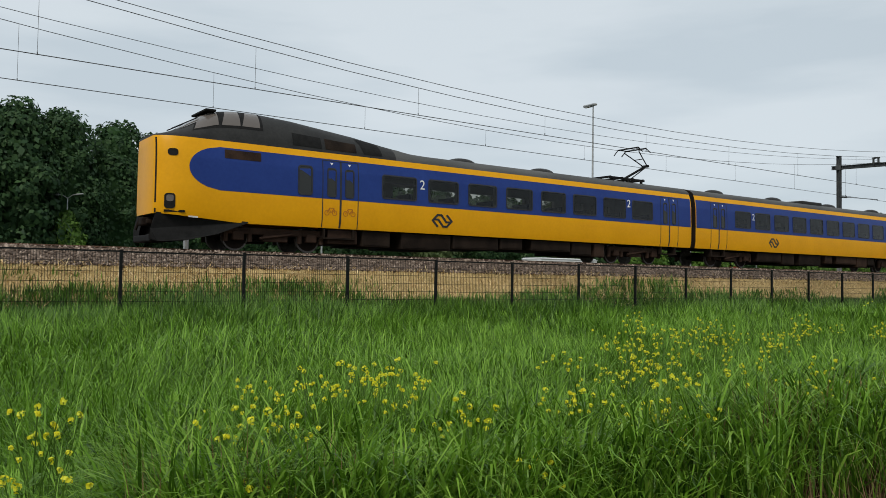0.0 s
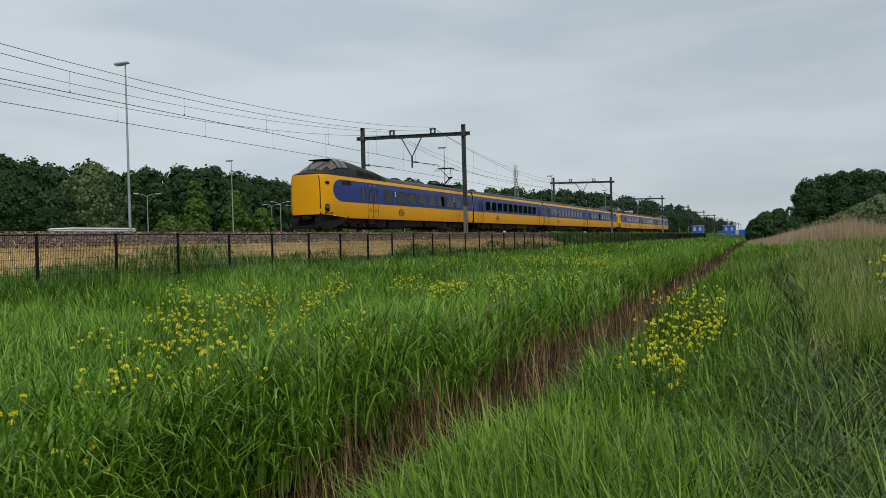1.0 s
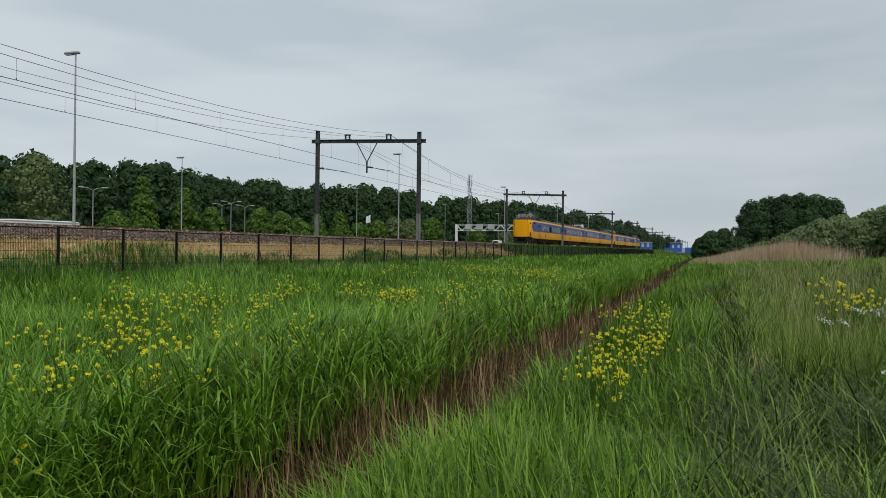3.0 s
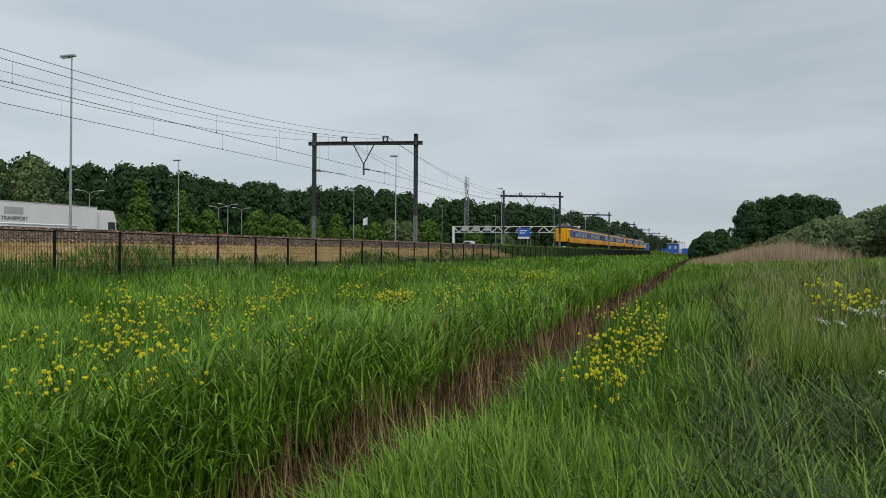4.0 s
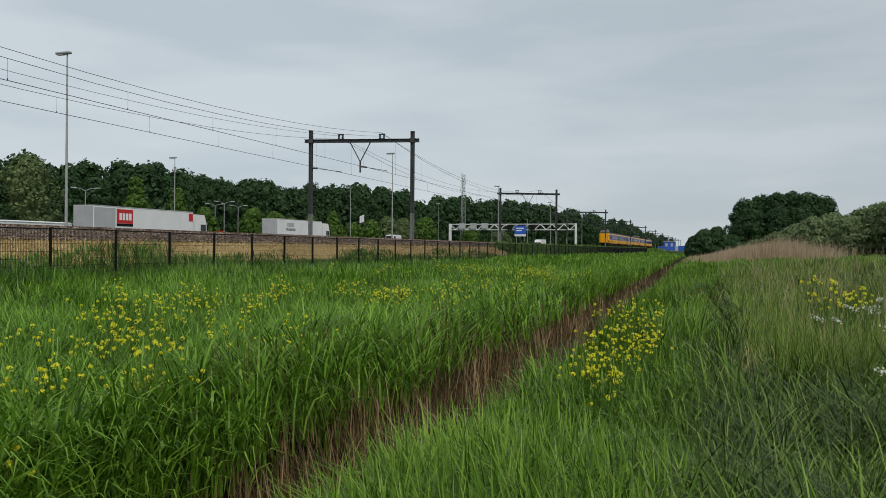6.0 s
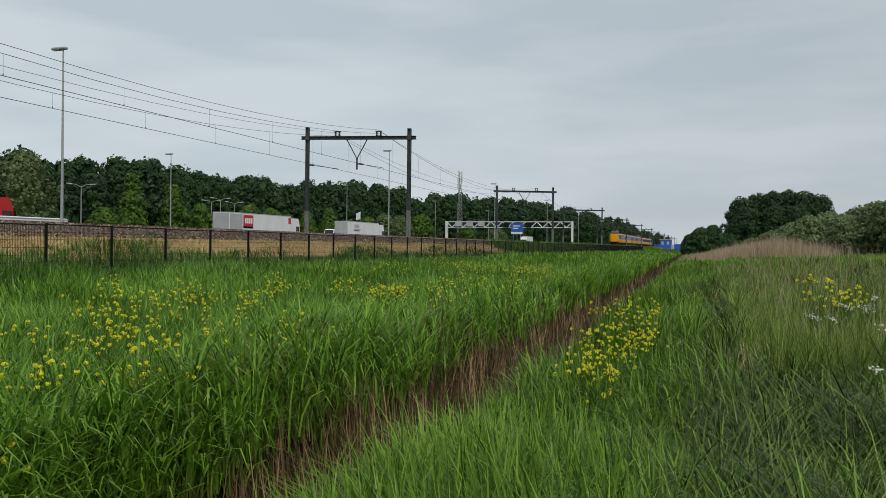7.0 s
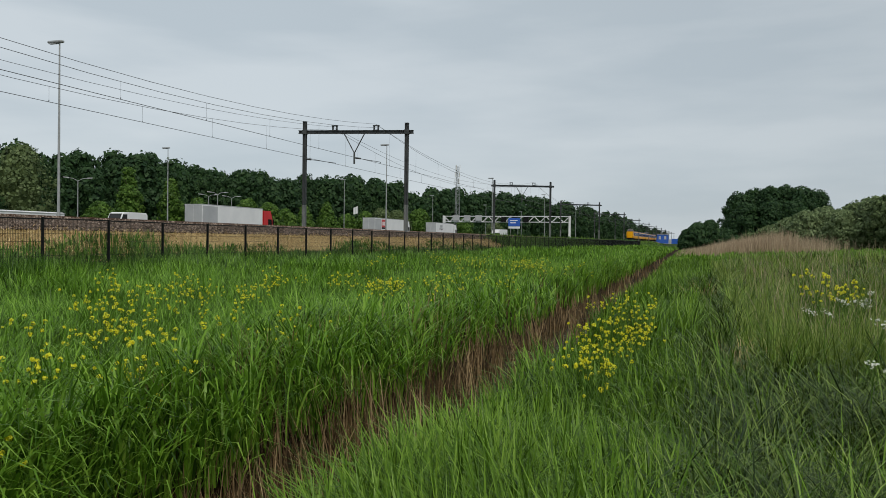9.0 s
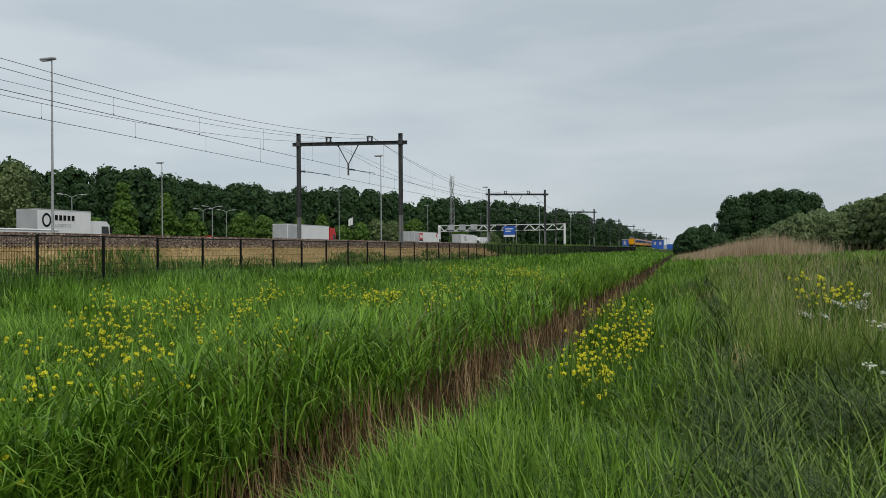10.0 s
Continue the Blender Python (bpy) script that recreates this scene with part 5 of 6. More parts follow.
# meadow between ditch and fence
lawn("meadow_grass", "lush green meadow grass", 115000, 2.0, 13, 3, 88, 11, in_meadow, (0.34, 0.74), (0.006, 0.0145), 0.14, (0.5, 3.0), MEADOW)
lawn("farther_meadow_grass", "lush green meadow grass towards the fence", 170000, 12.5, 78, 3, 86, 34, in_meadow, (0.28, 0.58), (0.007, 0.014), 0.2, (0.3, 2.4), MEADOW, seg=2, tuft=5)
lawn("fence_grass", "tall dark grass along the fence", 150000, 14, 90, 3, 86, 12, lambda x, y, g: (x < -14.9 + 0.35 * np.sin(y * 0.6) + g.normal(0, 0.3, len(x))) & (x > -17.6), (0.3, 0.66), (0.006, 0.012), 0.2, (0.2, 1.5), FENCEGRASS, grow=10, seg=2, loose=0.08)
lawn("bank_grass", "thin green grass on the railway bank", 320000, 17, 110, 3, 86, 13, lambda x, y, g: (x < -17.4) & (x > -21.6) & (np.sin(x * 1.7 + y * 0.5) + np.sin(y * 0.31) + g.normal(0, 0.5, len(x)) + 1.0 * (x + 20.0) > 0.0), (0.12, 0.42), (0.006, 0.012), 0.25, (0.1, 1.2), FENCEGRASS, grow=10, seg=2)
# tall reed grass on the ditch's far bank
lawn("reed_grass", "tall green reed grass on the ditch bank", 100000, 2.4, 24, 0, 75, 14, lambda x, y, g: (ditch_x(x, y) < -2.98) & (ditch_x(x, y) > -5.1), (0.5, 0.95), (0.010, 0.022), 0.1, (0.8, 3.2), REEDGREEN, "reed", swell=0.15, loose=0.06, lift=lambda x, y: (0.27 + 0.13 * np.sin(x * 57 + y * 31)) * np.clip((ditch_x(x, y) + 3.75) / 0.5, 0, 1))
lawn("farther_reed_grass", "tall green reed grass farther along the ditch", 90000, 23, 120, 0, 20, 35, lambda x, y, g: (ditch_x(x, y) < -2.98) & (ditch_x(x, y) > -5.1), (0.5, 0.9), (0.009, 0.018), 0.14, (0.4, 2.4), REEDGREEN, "reed", seg=2, swell=0.15, lift=lambda x, y: (0.27 + 0.13 * np.sin(x * 57 + y * 31)) * np.clip((ditch_x(x, y) + 3.75) / 0.5, 0, 1))
lawn("dry_stalks", "brown dead reed stalks standing in the ditch", 60000, 2.4, 90, 0, 75, 15, lambda x, y, g: (ditch_x(x, y) < -1.5) & (ditch_x(x, y) > -3.7) & (g.uniform(0, 1, len(x)) < 0.14 + 0.86 * (ditch_x(x, y) < -2.6) + np.clip((y - 8) / 12, 0, 0.8)), (0.35, 0.9), (0.005, 0.01), 0.14, (0.0, 0.6), DRYREED, "reed", seg=2, tuft=5, grow=12)
lawn("broken_stalks", "bent pale reed stalks over the ditch", 7000, 2.4, 60, 0, 70, 16, lambda x, y, g: (ditch_x(x, y) < -1.5) & (ditch_x(x, y) > -3.4), (0.4, 1.0), (0.005, 0.009), 0.6, (0.1, 1.2), STALK, "reed", tuft=3, loose=0.15)
# near bank and the slope beside it
lawn("near_bank_grass", "fresh green grass on the near ditch bank", 105000, 1.8, 22, -16, 60, 17, lambda x, y, g: (ditch_x(x, y) > -1.12 - 0.2 * g.uniform(0, 1, len(x)) ** 2) & (x < g.normal(-0.13, 0.07, len(x)) + 0.008 * y), (0.3, 0.74), (0.007, 0.018), 0.1, (0.1, 2.2), BANKGRASS)
lawn("farther_bank_grass", "fresh green grass farther along the ditch", 60000, 20, 80, -14, 12, 36, lambda x, y, g: (ditch_x(x, y) > -1.3) & (x < 0.1 + 0.012 * y), (0.3, 0.62), (0.006, 0.014), 0.16, (0.1, 1.4), BANKGRASS, seg=2)
lawn("low_grass", "short dark grass between the tussocks", 32000, 1.8, 70, -16, 10, 28, lambda x, y, g: (x > -0.25 + 0.008 * y) & (x < 16), (0.15, 0.42), (0.004, 0.008), 0.3, (0.3, 1.8), DARKGRASS, grow=9, seg=2)


def tussocks(name, label, n, per, seed, hh, ww, curl, mat, at=None, reach=(0.08, 0.18), grow=11.0, seg=4):
    """Clumps of thin blades that arch outward from a crowded foot."""
    x, y, r, rng = spread(n, 1.9, 70, -16, 8, seed)
    k = (x > rng.normal(-0.04, 0.08, n) + 0.008 * y) & (x < 16)
    x, y, r = x[k], y[k], r[k]
    if at:
        x, y = np.array([p[0] for p in at]), np.array([p[1] for p in at])
        r = np.hypot(x, y)
    big = rng.uniform(0.5, 1.3, len(x))
    lay = rng.uniform(0, 2 * np.pi, len(x))
    rad = rng.uniform(*reach, len(x)) * (1 + r / 14)
    m = len(x) * per
    x, y, r, big, rad, lay = (np.repeat(q, per) for q in (x, y, r, big, rad, lay))
    a, f = rng.uniform(0, 2 * np.pi, m), np.sqrt(rng.uniform(0, 1, m))
    bx, by = x + rad * f * np.cos(a), y + rad * f * np.sin(a)
    base = np.stack([bx, by, height(bx, by) - 0.03], 1)
    h = rng.uniform(*hh, m) * big
    az = np.where(rng.uniform(0, 1, m) < 0.4, lay + rng.normal(0, 0.5, m), a + rng.normal(0, 0.5, m))
    me = blades(name, base, h, rng.uniform(*ww, m) * (1 + r / grow), az, 0.12 + 0.75 * f * rng.uniform(0.2, 1, m), rng.uniform(*curl, m), mat, seg)
    tagged(new(name, me), label, "grass", kind="stuff")


tussocks("tussock_grass", "dark fine arching tussock grass", 450, 125, 18, (0.45, 0.95), (0.0045, 0.0085), (0.9, 2.8), DARKGRASS, reach=(0.12, 0.26))
tussocks("mixed_grass", "fresh broad grass among the tussocks", 150, 40, 29, (0.4, 0.8), (0.006, 0.012), (0.2, 1.6), BANKGRASS, grow=12)
tussocks("bleached_grass", "bleached dead grass blades in the tussocks", 3, 42, 30, (0.35, 0.8), (0.004, 0.008), (0.1, 1.6), STRAW, at=[(0.82, 9.5), (1.05, 9.9), (-0.15, 21.0), (0.0, 21.6), (0.5, 10.2), (1.5, 12.0)], grow=20)
lawn("slope_grass", "olive grass further up the slope", 26000, 8, 75, -16, 3, 33, lambda x, y, g: (x > 0.6) & (x < 16), (0.4, 0.85), (0.004, 0.008), 0.16, (0.1, 1.3), SLOPEGRASS, grow=10, seg=2)
lawn("far_verge_grass", "pale grass far along the meadow", 34000, 60, 260, -14, 16, 19, lambda x, y, g: (x > -17) & (x < 40) & ~((ditch_x(x, y) < -1.8) & (ditch_x(x, y) > -3.2)), (0.4, 0.75), (0.008, 0.014), 0.18, (0.1, 1.2), MEADOW, grow=8, seg=2)


lawn("far_bank_grass", "rank dark grass far along the railway bank", 60000, 85, 420, 2, 15, 37, lambda x, y, g: (x > -22.9) & (x < -17), (0.5, 0.95), (0.012, 0.02), 0.2, (0.1, 1.2), FENCEGRASS, grow=20, seg=2)


# dry reed bed beside the meadow
def pale_reeds():
    x, y, r, rng = spread(50000, 78, 160, -11.5, 1.5, 20)
    k = (x > -2.6) & (x < 17)
    x, y, r = x[k], y[k], r[k]
    a = np.degrees(np.arctan2(x, y))
    k = rng.uniform(0, 1, len(x)) < np.clip(1.25 - np.abs(a - 3.0) / 5.4, 0.05, 1) ** 1.5
    x, y, r, a = x[k], y[k], r[k], a[k]
    m = len(x)
    h = np.interp(a, [-1.4, 0, 1, 3, 5.3, 6.6, 11], [0.8, 1.2, 1.6, 2.3, 2.9, 2.3, 1.9]) * rng.uniform(0.5, 1.0, m) * (1 + 0.25 * (rng.uniform(0, 1, m) > 0.93))
    base = np.stack([x, y, height(x, y) - 0.03], 1)
    me = blades("pale_reeds", base, h, rng.uniform(0.007, 0.012, m) * (1 + r / 40), rng.uniform(0, 2 * np.pi, m), np.abs(rng.normal(0, 0.1, m)), rng.uniform(0, 0.5, m), PALEREED, 2)
    tagged(new("pale_reeds", me), "pale brown bed of last year's reeds", "reed", kind="stuff")


pale_reeds()
lawn("scattered_reeds", "single pale reed stems in the grass", 1100, 10, 75, -16, -2, 21, lambda x, y, g: (x > 1.0), (0.7, 1.5), (0.003, 0.0045), 0.2, (0.0, 1.2), PALEREED, "reed", grow=20, tuft=2, loose=0.3)


def mown_straw():
    rng = np.random.default_rng(31)
    n = 42000
    y = rng.uniform(0, 1, n) ** 1.6 * 130 - 3
    x = rng.uniform(-22.6, -18.0, n)
    k = np.sin(x * 1.3 + y * 0.6) + np.sin(y * 0.33) * 0.6 + rng.normal(0, 0.6, n) + (-(x + 20.2)) * 0.7 > -0.6
    x, y = x[k], y[k]
    m = len(x)
    base = np.stack([x, y, height(x, y) + 0.01], 1)
    me = blades("mown_straw", base, rng.uniform(0.12, 0.4, m), rng.uniform(0.014, 0.034, m), rng.uniform(0, 2 * np.pi, m), rng.uniform(0.9, 1.45, m), rng.uniform(0, 0.3, m), STRAW, 2)
    tagged(new("mown_straw", me), "dry mown straw lying on the railway bank", "straw", kind="stuff")


mown_straw()


def flower_plant(rng, tall, petal, wide=0.5, count=7):
    """A branching flower stalk: stems and leaves, and heads of small petals."""
    stem, pet = Solid(), Solid()
    top = []
    for k in range(rng.integers(5, 9)):
        a, L = rng.uniform(0, 6.28), rng.uniform(0.05, wide * 0.5)
        z = tall * rng.uniform(0.72, 1.0)
        tip = (L * math.cos(a), L * math.sin(a), z)
        midp = (tip[0] * 0.35, tip[1] * 0.35, z * 0.6)
        stem.tube((0, 0, 0), midp, 0.006, 0.004, 3, caps=False).tube(midp, tip, 0.004, 0.003, 3, caps=False)
        top.append(tip)
        for j in range(3):
            b, u = rng.uniform(0, 6.28), rng.uniform(0.2, 0.9)
            p = Vector(midp) * u
            q = p + Vector((0.12 * math.cos(b), 0.12 * math.sin(b), 0.05))
            s = Vector((-math.sin(b), math.cos(b), 0)) * 0.016
            stem.add([p, (p + q) / 2 + s + Vector((0, 0, 0.02)), q, (p + q) / 2 - s + Vector((0, 0, 0.02))], [(0, 1, 2, 3)])
    for tip in top:
        dome = rng.uniform(0.012, 0.023)
        for j in range(count):
            u = Vector(rng.normal(0, 1, 3)) + Vector((0, 0, 0.5))
            u.normalize()
            c = Vector(tip) + u * dome * rng.uniform(0.6, 1.1)
            r = rng.uniform(0.008, 0.012)
            v = u.orthogonal().normalized() * r
            w = u.cross(v)
            pet.add([c + v, c + w + u * r * 0.4, c - v, c - w + u * r * 0.4], [(0, 1, 2, 3)])
    return stem.mesh("stem", [STEMM]), pet.mesh("flower_head", [petal])


def build_flowers():
    rng = np.random.default_rng(41)
    kinds = [flower_plant(rng, rng.uniform(0.72, 0.9), PETAL, 0.42, 13) for _ in range(8)]
    # clumps: centre, reach, number of plants, size
    clumps = [(-4.3, 5.2, 0.28, 8, 1), (-3.95, 4.95, 0.15, 3, 1), (-5.8, 6.7, 0.45, 9, 1), (-6.4, 7.6, 0.5, 10, 1), (-7.3, 9.4, 0.5, 8, 1), (-7.5, 10.7, 0.55, 8, 1), (-8.2, 12.3, 0.7, 7, 1),
              (-3.65, 3.4, 0.1, 2, 1), (-4.3, 8.2, 0.45, 6, 0.9), (-7.0, 15.4, 1.0, 14, 1), (-5.0, 13.2, 0.8, 14, 1), (-5.2, 17.8, 1.0, 20, 1), (-6.6, 31.0, 1.8, 46, 1), (-4.4, 25.5, 0.9, 20, 1), (-10.0, 24.0, 2.5, 10, 1),
              (-0.92, 8.6, 0.16, 9, 0.92), (-0.92, 7.3, 0.12, 7, 0.92), (-0.95, 10.2, 0.2, 9, 0.92), (-0.9, 6.1, 0.08, 3, 0.92), (-0.98, 12.2, 0.24, 8, 0.95), (-0.68, 9.4, 0.16, 6, 0.92), (2.15, 13.4, 0.22, 8, 1.2), (1.75, 13.2, 0.12, 3, 1.4),
              (-4.7, 0.78, 0.12, 3, 1), (-3.8, 0.7, 0.08, 2, 1), (-5.9, 3.0, 0.3, 6, 1), (-5.2, 2.9, 0.35, 6, 1), (-5.4, 3.5, 0.25, 5, 1), (-4.9, 1.9, 0.2, 3, 1), (-3.9, 1.75, 0.15, 2, 1),
              (-4.4, 3.15, 0.2, 2, 1), (-5.3, 6.2, 0.3, 4, 1), (-9.3, 12.5, 0.8, 5, 1), (-3.4, 3.1, 0.04, 1, 1)]
    for cx, cy, rad, n, big in clumps:
        for _ in range(n):
            x, y = cx + rng.normal(0, rad), cy + rng.normal(0, rad * 1.3)
            if -3.2 < ditch_x(x, y) < -1.0 or math.hypot(x, y) < 2.2:
                continue
            st, pt = kinds[rng.integers(0, len(kinds))]
            s = rng.uniform(0.8, 1.08) * big
            th = thing("rapeseed_plant", pose(x, y, float(height(x, y)) - 0.02, rng.uniform(-8, 8), rng.uniform(-8, 8), rng.uniform(0, 360)), "wild rapeseed with small yellow flower heads", "flower", "yellow flowers in the meadow")
            th.scale = (s, s, s)
            part("stem", st, STEMM, th)
            tagged(part("flower_head", pt, PETAL, th), kind="stuff")
    # white umbels
    for x, y in ((1.76, 10.2), (1.98, 10.6), (1.62, 9.9), (1.0, 8.6), (1.05, 7.6), (1.19, 6.3), (1.02, 5.6)):
        stem, pet = Solid(), Solid()
        for u in range(1 if y < 9 else 2):
            hgt, ox, oy = rng.uniform(0.78, 0.98), rng.normal(0, 0.09), rng.normal(0, 0.09)
            foot = Vector((ox * 0.7, oy * 0.7, hgt * 0.82))
            stem.tube((0, 0, 0), foot, 0.005, 0.004, 4)
            for k in range(9):
                a, rr = rng.uniform(0, 6.28), 0.065 * math.sqrt(rng.uniform(0.03, 1))
                tip = Vector((ox + rr * math.cos(a), oy + rr * math.sin(a), hgt - rr * rr * 4 + rr * 0.35 * math.cos(a + x * 9)))
                stem.tube(foot, tip, 0.002, 0.0015, 3)
                for j in range(4):
                    c = tip + Vector(rng.normal(0, 1, 3)) * 0.011
                    nn = (Vector(rng.normal(0, 0.5, 3)) + Vector((0, 0, 1))).normalized()
                    p = nn.orthogonal().normalized() * 0.009
                    q = nn.cross(p)
                    pet.add([c + p, c + q, c - p, c - q], [(0, 1, 2, 3)])
        th = thing("cow_parsley", pose(x, y, float(height(x, y))), "cow parsley with flat white umbels", "flower", "white umbels in the grass")
        part("stem", stem, STEMM, th)
        tagged(part("umbel", pet, UMBEL, th), kind="stuff")


build_flowers()


def crown(rng, tall, wide, shape, lumps, per):
    """A crown of many rounded boughs: leaf places, the way each faces, and rings of an inner body that darkens the
    gaps.
    """
    def girth(u):
        u = np.clip(u, 0.001, 0.999)
        if shape == "cone":
            return np.minimum(1, (u / 0.16) ** 0.6) * (1 - u) ** 0.72 * 1.12
        if shape == "column":
            return np.minimum(1, (u / 0.1) ** 0.5) * (1 - u ** 3.2) ** 0.55
        return np.sin(math.pi * u ** 0.85) ** 0.6
    low = 0.06 * tall
    u = rng.uniform(0.1, 0.95, lumps)
    u[0], u[1] = 0.94, 0.86
    a = rng.uniform(0, 2 * np.pi, lumps)
    rad = wide * rng.uniform(0.11, 0.2, lumps)
    ro = np.maximum(0.0, girth(u) * wide / 2 * rng.uniform(0.86, 1.06, lumps) - rad * 0.8)
    zc = low + u * (tall - low) - rad * 0.75 * u
    c = np.stack([ro * np.cos(a), ro * np.sin(a), zc], 1)
    out = np.stack([np.cos(a), np.sin(a), 0.9 * (u - 0.35)], 1)
    c, out, rad = np.repeat(c, per, 0), np.repeat(out, per, 0), np.repeat(rad, per)
    d = rng.normal(size=c.shape) + 0.75 * out + np.array([0, 0, 0.3])
    d /= np.linalg.norm(d, axis=1)[:, None]
    p = c + d * (rad * rng.uniform(0.62, 1.04, len(rad)))[:, None] * np.array([1, 1, 0.85])
    m = len(p) * 3 // 10
    ui, ai = rng.uniform(0.06, 0.93, m), rng.uniform(0, 2 * np.pi, m)
    gi = girth(ui) * wide / 2 * rng.uniform(0.55, 0.86, m)
    face = np.stack([np.cos(ai), np.sin(ai), 0.6 * (ui - 0.2)], 1)
    p = np.concatenate([p, np.stack([gi * np.cos(ai), gi * np.sin(ai), low + ui * (tall - low) * 0.96], 1)])
    d = np.concatenate([d, face + rng.normal(0, 0.25, face.shape)])
    size = np.concatenate([np.ones(len(c)), np.full(m, 1.45)])
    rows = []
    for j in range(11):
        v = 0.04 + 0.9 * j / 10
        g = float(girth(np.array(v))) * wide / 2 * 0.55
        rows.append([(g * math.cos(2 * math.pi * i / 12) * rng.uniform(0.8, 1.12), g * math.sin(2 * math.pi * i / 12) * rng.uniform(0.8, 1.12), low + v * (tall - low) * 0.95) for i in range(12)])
    return p, d, rows, size


def tree(x, y, tall, wide, shape, mat, label, group, seed, lumps=24, per=120, leaf=0.22, base=None):
    rng = np.random.default_rng(seed)
    t = thing("tree", pose(x, y, float(height(x, y)) - 0.05 if base is None else base), label, "tree", group)
    s = Solid().tube((0, 0, 0), (0.05, 0, tall * 0.45), tall * 0.016, tall * 0.01, 8).tube((0.05, 0, tall * 0.45), (0, 0.05, tall * 0.9), tall * 0.01, 0.02, 6)
    for k in range(7):
        a, z = rng.uniform(0, 6.28), tall * rng.uniform(0.25, 0.7)
        s.tube((0.03, 0, z), (wide * 0.32 * math.cos(a), wide * 0.32 * math.sin(a), z + tall * 0.14), tall * 0.005, 0.015, 5)
    part("trunk", s, BARK, t)
    p, d, rows, size = crown(rng, tall, wide, shape, lumps, per)
    cr = part("crown", cards("crown", p, d + rng.normal(0, 0.32, d.shape), rng.uniform(0.6, 1.3, len(p)) * leaf * size, mat, rng), mat, t)
    # solid body added inside the leaves, its dark colour standing for crown shade
    part("shade_core", Solid().rings(rows, closed=True, caps=True), {POPLAR: CORE_YOUNG, WILLOW: CORE_WILLOW, SALLOW: CORE_SALLOW}.get(mat, CORE), cr, smooth=True)
    return t


def build_trees():
    # young trees beyond the motorway and by the car park: bearing, distance, height, width, shape
    spec = [(39.6, 112, 9.6, 5.2, "cone", POPLAR), (36.9, 116, 8.6, 5.4, "cone", POPLAR), (35.2, 122, 6.2, 4.6, "round", POPLAR), (31.9, 128, 6.6, 5.0, "round", POPLAR), (30.4, 132, 6.2, 5.4, "round", POPLAR),
            (27.9, 138, 6.4, 4.4, "cone", POPLAR), (26.3, 140, 6.8, 5.6, "cone", POPLAR), (23.6, 150, 5.6, 5.0, "round", POPLAR), (22.4, 152, 6.4, 5.4, "round", SALLOW), (21.3, 155, 6.2, 6.0, "round", SALLOW),
            (19.7, 165, 7.0, 6.0, "round", POPLAR), (24.9, 146, 5.0, 4.0, "round", POPLAR), (41.4, 112, 4.8, 4.6, "round", POPLAR), (29.2, 134, 5.2, 4.4, "round", POPLAR),
            (46.2, 105, 11.5, 8.5, "round", SALLOW), (48.5, 104, 8.0, 7.0, "round", WOODS), (51.5, 100, 9.5, 7.0, "round", WOODS), (55.0, 96, 8.5, 7.5, "round", SALLOW), (58.5, 95, 10.5, 8.0, "round", WOODS), (62.5, 92, 9.5, 8.0, "round", WOODS),
            (66.0, 86, 8.5, 7.0, "cone", WOODS), (69.5, 84, 9.0, 7.0, "round", WOODS), (80.0, 82, 6.2, 5.0, "cone", POPLAR), (16.4, 250, 7.5, 7.0, "round", POPLAR), (14.2, 262, 6.5, 7.5, "round", SALLOW)]
    for k, (a, r, tall, wide, shape, mat) in enumerate(spec):
        # the whole row stands beyond the far carriageway
        grow = max(1.0, 77 / math.sin(radians(a)) / r)
        r, tall, wide = r * grow, tall * grow, wide * grow
        x, y = -r * math.sin(radians(a)), r * math.cos(radians(a))
        lab = {"cone": "young pointed tree in fresh green leaf", "round": "bushy green roadside tree"}[shape] if mat is POPLAR else "dark green bushy roadside tree" if mat is WOODS else "grey-green bushy willow tree in leaf"
        tree(x, y, tall, wide, shape, mat, lab, "trees beyond the motorway", 100 + k, 40, 62, 0.2 * grow, 1.5)
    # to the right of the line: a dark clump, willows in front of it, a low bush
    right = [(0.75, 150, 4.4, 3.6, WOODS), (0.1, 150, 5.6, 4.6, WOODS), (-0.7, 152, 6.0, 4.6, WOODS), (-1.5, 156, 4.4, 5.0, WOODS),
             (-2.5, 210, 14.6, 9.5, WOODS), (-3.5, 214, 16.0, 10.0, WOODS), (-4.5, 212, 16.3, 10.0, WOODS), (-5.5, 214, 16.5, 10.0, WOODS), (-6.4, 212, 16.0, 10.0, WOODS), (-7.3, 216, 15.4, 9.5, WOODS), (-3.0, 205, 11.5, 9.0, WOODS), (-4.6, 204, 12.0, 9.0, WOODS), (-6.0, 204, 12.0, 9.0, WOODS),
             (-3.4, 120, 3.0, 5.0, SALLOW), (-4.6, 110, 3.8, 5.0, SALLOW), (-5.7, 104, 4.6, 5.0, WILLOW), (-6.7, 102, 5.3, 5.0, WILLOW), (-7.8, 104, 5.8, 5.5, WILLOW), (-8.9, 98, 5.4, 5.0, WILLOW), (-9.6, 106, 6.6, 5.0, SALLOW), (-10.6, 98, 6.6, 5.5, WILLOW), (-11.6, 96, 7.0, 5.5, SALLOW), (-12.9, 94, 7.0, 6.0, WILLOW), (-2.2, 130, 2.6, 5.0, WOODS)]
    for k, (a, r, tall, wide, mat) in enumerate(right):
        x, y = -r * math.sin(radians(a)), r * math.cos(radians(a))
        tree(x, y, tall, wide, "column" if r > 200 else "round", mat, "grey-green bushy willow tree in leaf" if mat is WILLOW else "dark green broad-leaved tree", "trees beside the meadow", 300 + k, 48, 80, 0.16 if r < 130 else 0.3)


build_trees()


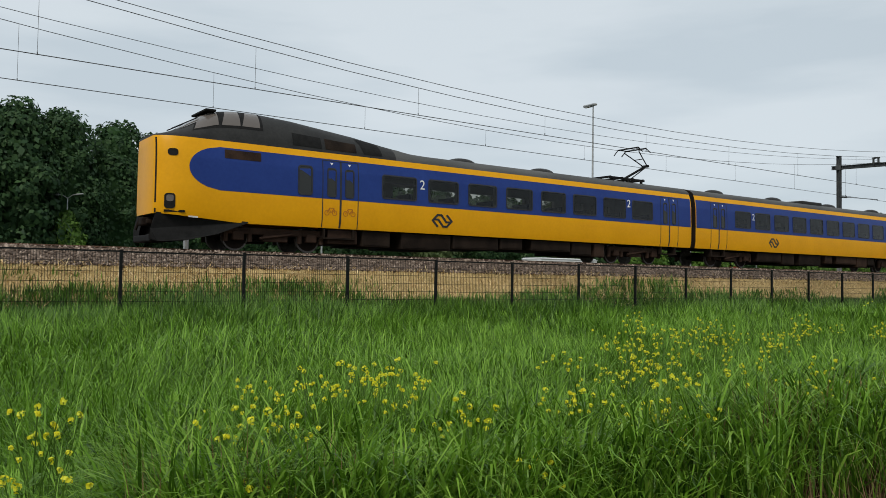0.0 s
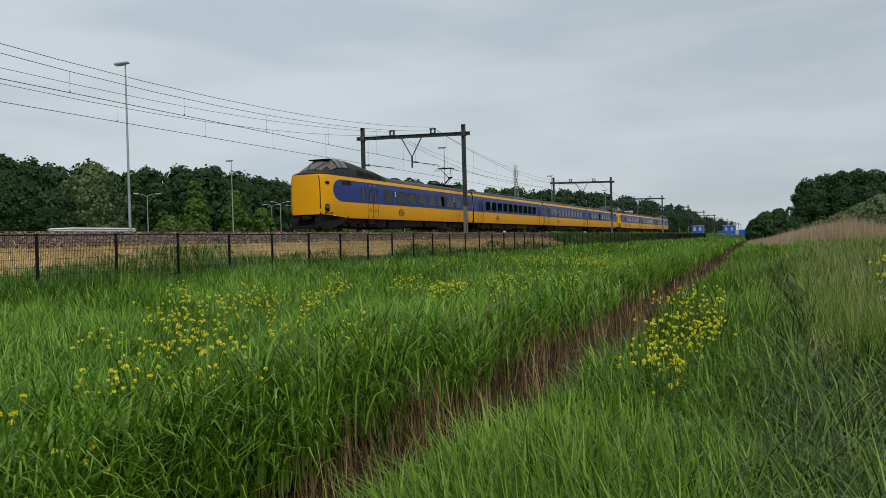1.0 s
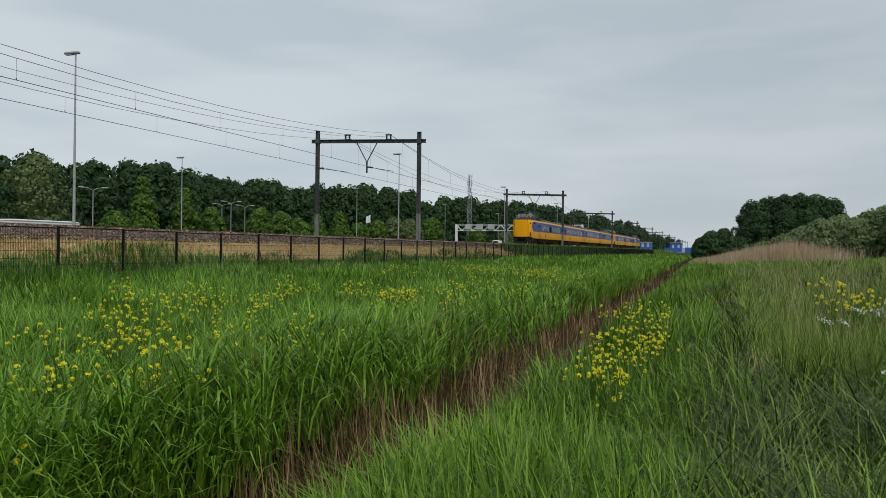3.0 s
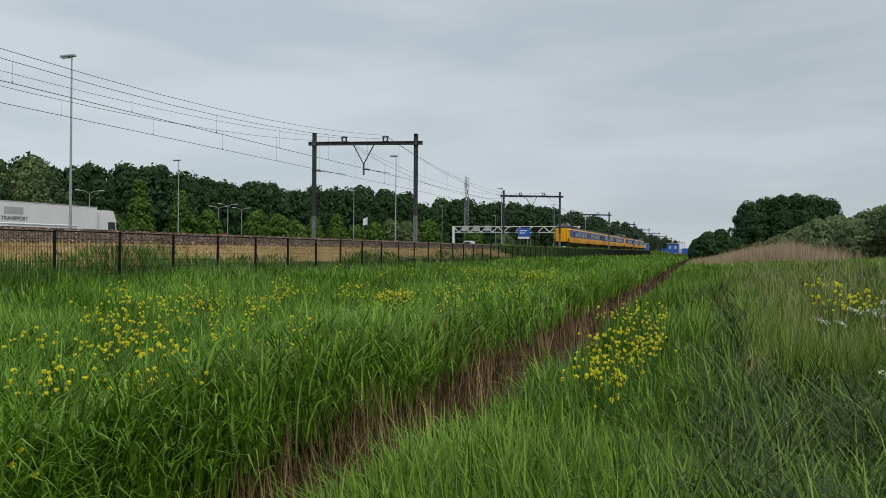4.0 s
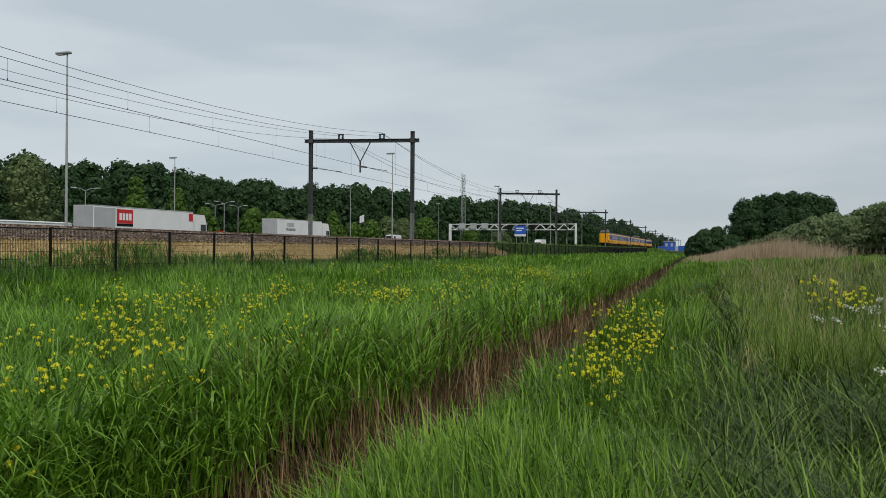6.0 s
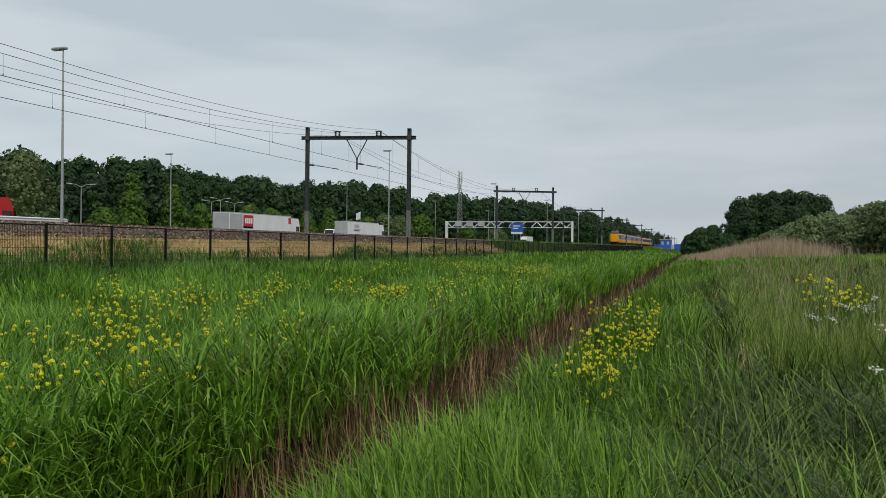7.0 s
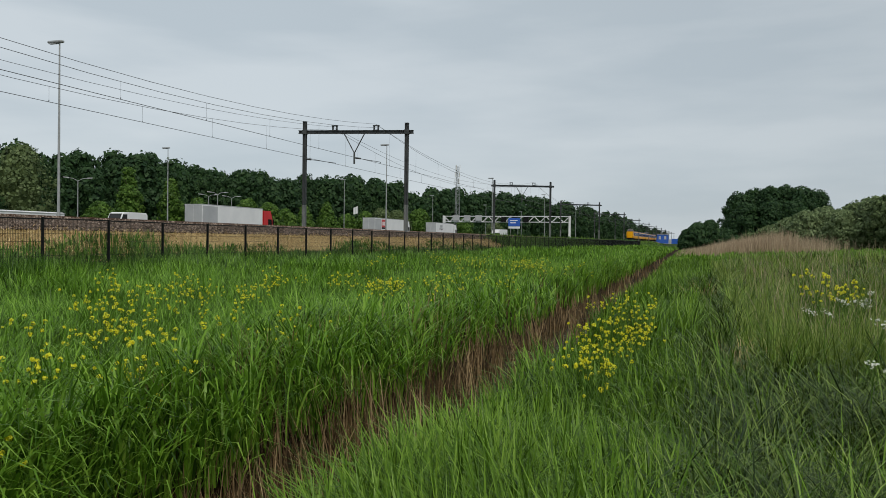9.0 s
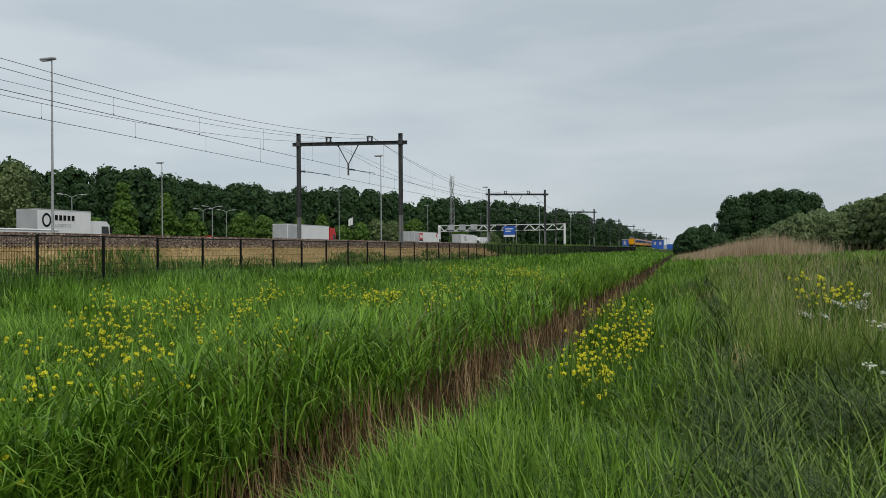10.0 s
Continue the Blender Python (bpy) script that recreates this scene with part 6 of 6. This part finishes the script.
def build_woods():
    """The long wood behind the motorway: leaves, inner lumps coloured as shade, and trunks as masses."""
    rng = np.random.default_rng(77)
    # skyline: bearing, distance of the edge, height above the eye in degrees
    bear = [2.5, 3.7, 5.7, 8.8, 12.0, 14.9, 18.6, 19.9, 20.4, 21.4, 26, 29, 34, 39.5, 45, 49, 58, 67, 68.5, 75, 79, 83, 90]
    elev = [0.9, 1.3, 2.1, 3.0, 3.55, 3.75, 4.0, 3.85, 3.6, 4.5, 4.95, 4.65, 5.1, 6.0, 6.0, 6.5, 7.3, 7.9, 8.5, 10.4, 11.3, 12.0, 12.5]
    dist = [900, 700, 560, 470, 420, 390, 370, 360, 350, 260, 235, 225, 215, 200, 190, 180, 160, 135, 125, 98, 88, 82, 78]
    P, D, S = [], [], []
    trunks, shade = Solid(), Solid()
    a = 2.5
    while a < 88:
        r0 = float(np.interp(a, bear, dist))
        for row in range(2):
            r = r0 * (1 + 0.06 * row) + rng.uniform(-2, 2)
            tall = 1.6 + r * math.tan(radians(float(np.interp(a, bear, elev)))) - 1.2
            tall *= rng.uniform(0.95, 1.06) if row else rng.uniform(0.8, 1.0)
            wide = tall * rng.uniform(0.5, 0.72)
            aa = radians(a + rng.uniform(-0.4, 0.4))
            x, y = -r * math.sin(aa), r * math.cos(aa)
            fine = 170 if a > 62 else 64 if r0 < 300 else 32
            p, d, rows, size = crown(rng, tall, wide, "column", 46, int(fine * 0.65 * (0.55 if row else 1)))
            P.append(p + np.array([x, y, 1.0]))
            D.append(d)
            S.append(size * (wide * (0.023 if a > 62 else 0.038 if r0 < 300 else 0.052)))
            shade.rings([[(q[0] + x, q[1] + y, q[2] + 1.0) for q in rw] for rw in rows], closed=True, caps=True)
            trunks.tube((x, y, 1.2), (x, y, tall * 0.6), 0.22, 0.1, 5)
        a += math.degrees(0.25 * (r0 * math.tan(radians(float(np.interp(a, bear, elev))))) / r0)
    P, D, S = np.concatenate(P), np.concatenate(D), np.concatenate(S)
    me = cards("woods", P, D + rng.normal(0, 0.32, D.shape), S * rng.uniform(0.6, 1.3, len(S)), WOODS, rng)
    tagged(new("woods", me), "dark green wood behind the motorway", "wood", kind="stuff")
    tagged(part("woods_shade", shade, CORE, smooth=True), "solid cores coloured dark as shade inside the wood", "wood", kind="stuff")
    tagged(part("woods_trunks", trunks, BARK), "tree trunks of the wood", "wood", kind="stuff")


build_woods()


# ---- what moves ----
def motions():
    v, y0 = 35.2, 6.3
    for coach, along, turned in CONSIST:
        walk(coach, [(t, pose(-26.43, y0 + along + v * t, RAIL, 0, 0, 180 if turned else 0)) for t in (0.0, 2.5, 5.0, 7.5, 10.0)])
    for vehicle, x, y_at, t_at, speed in TRAFFIC:
        walk(vehicle, [(t, pose(x, y_at + speed * (t - t_at), 1.6, 0, 0, 0 if speed > 0 else 180)) for t in (0.0, 5.0, 10.0)])


motions()
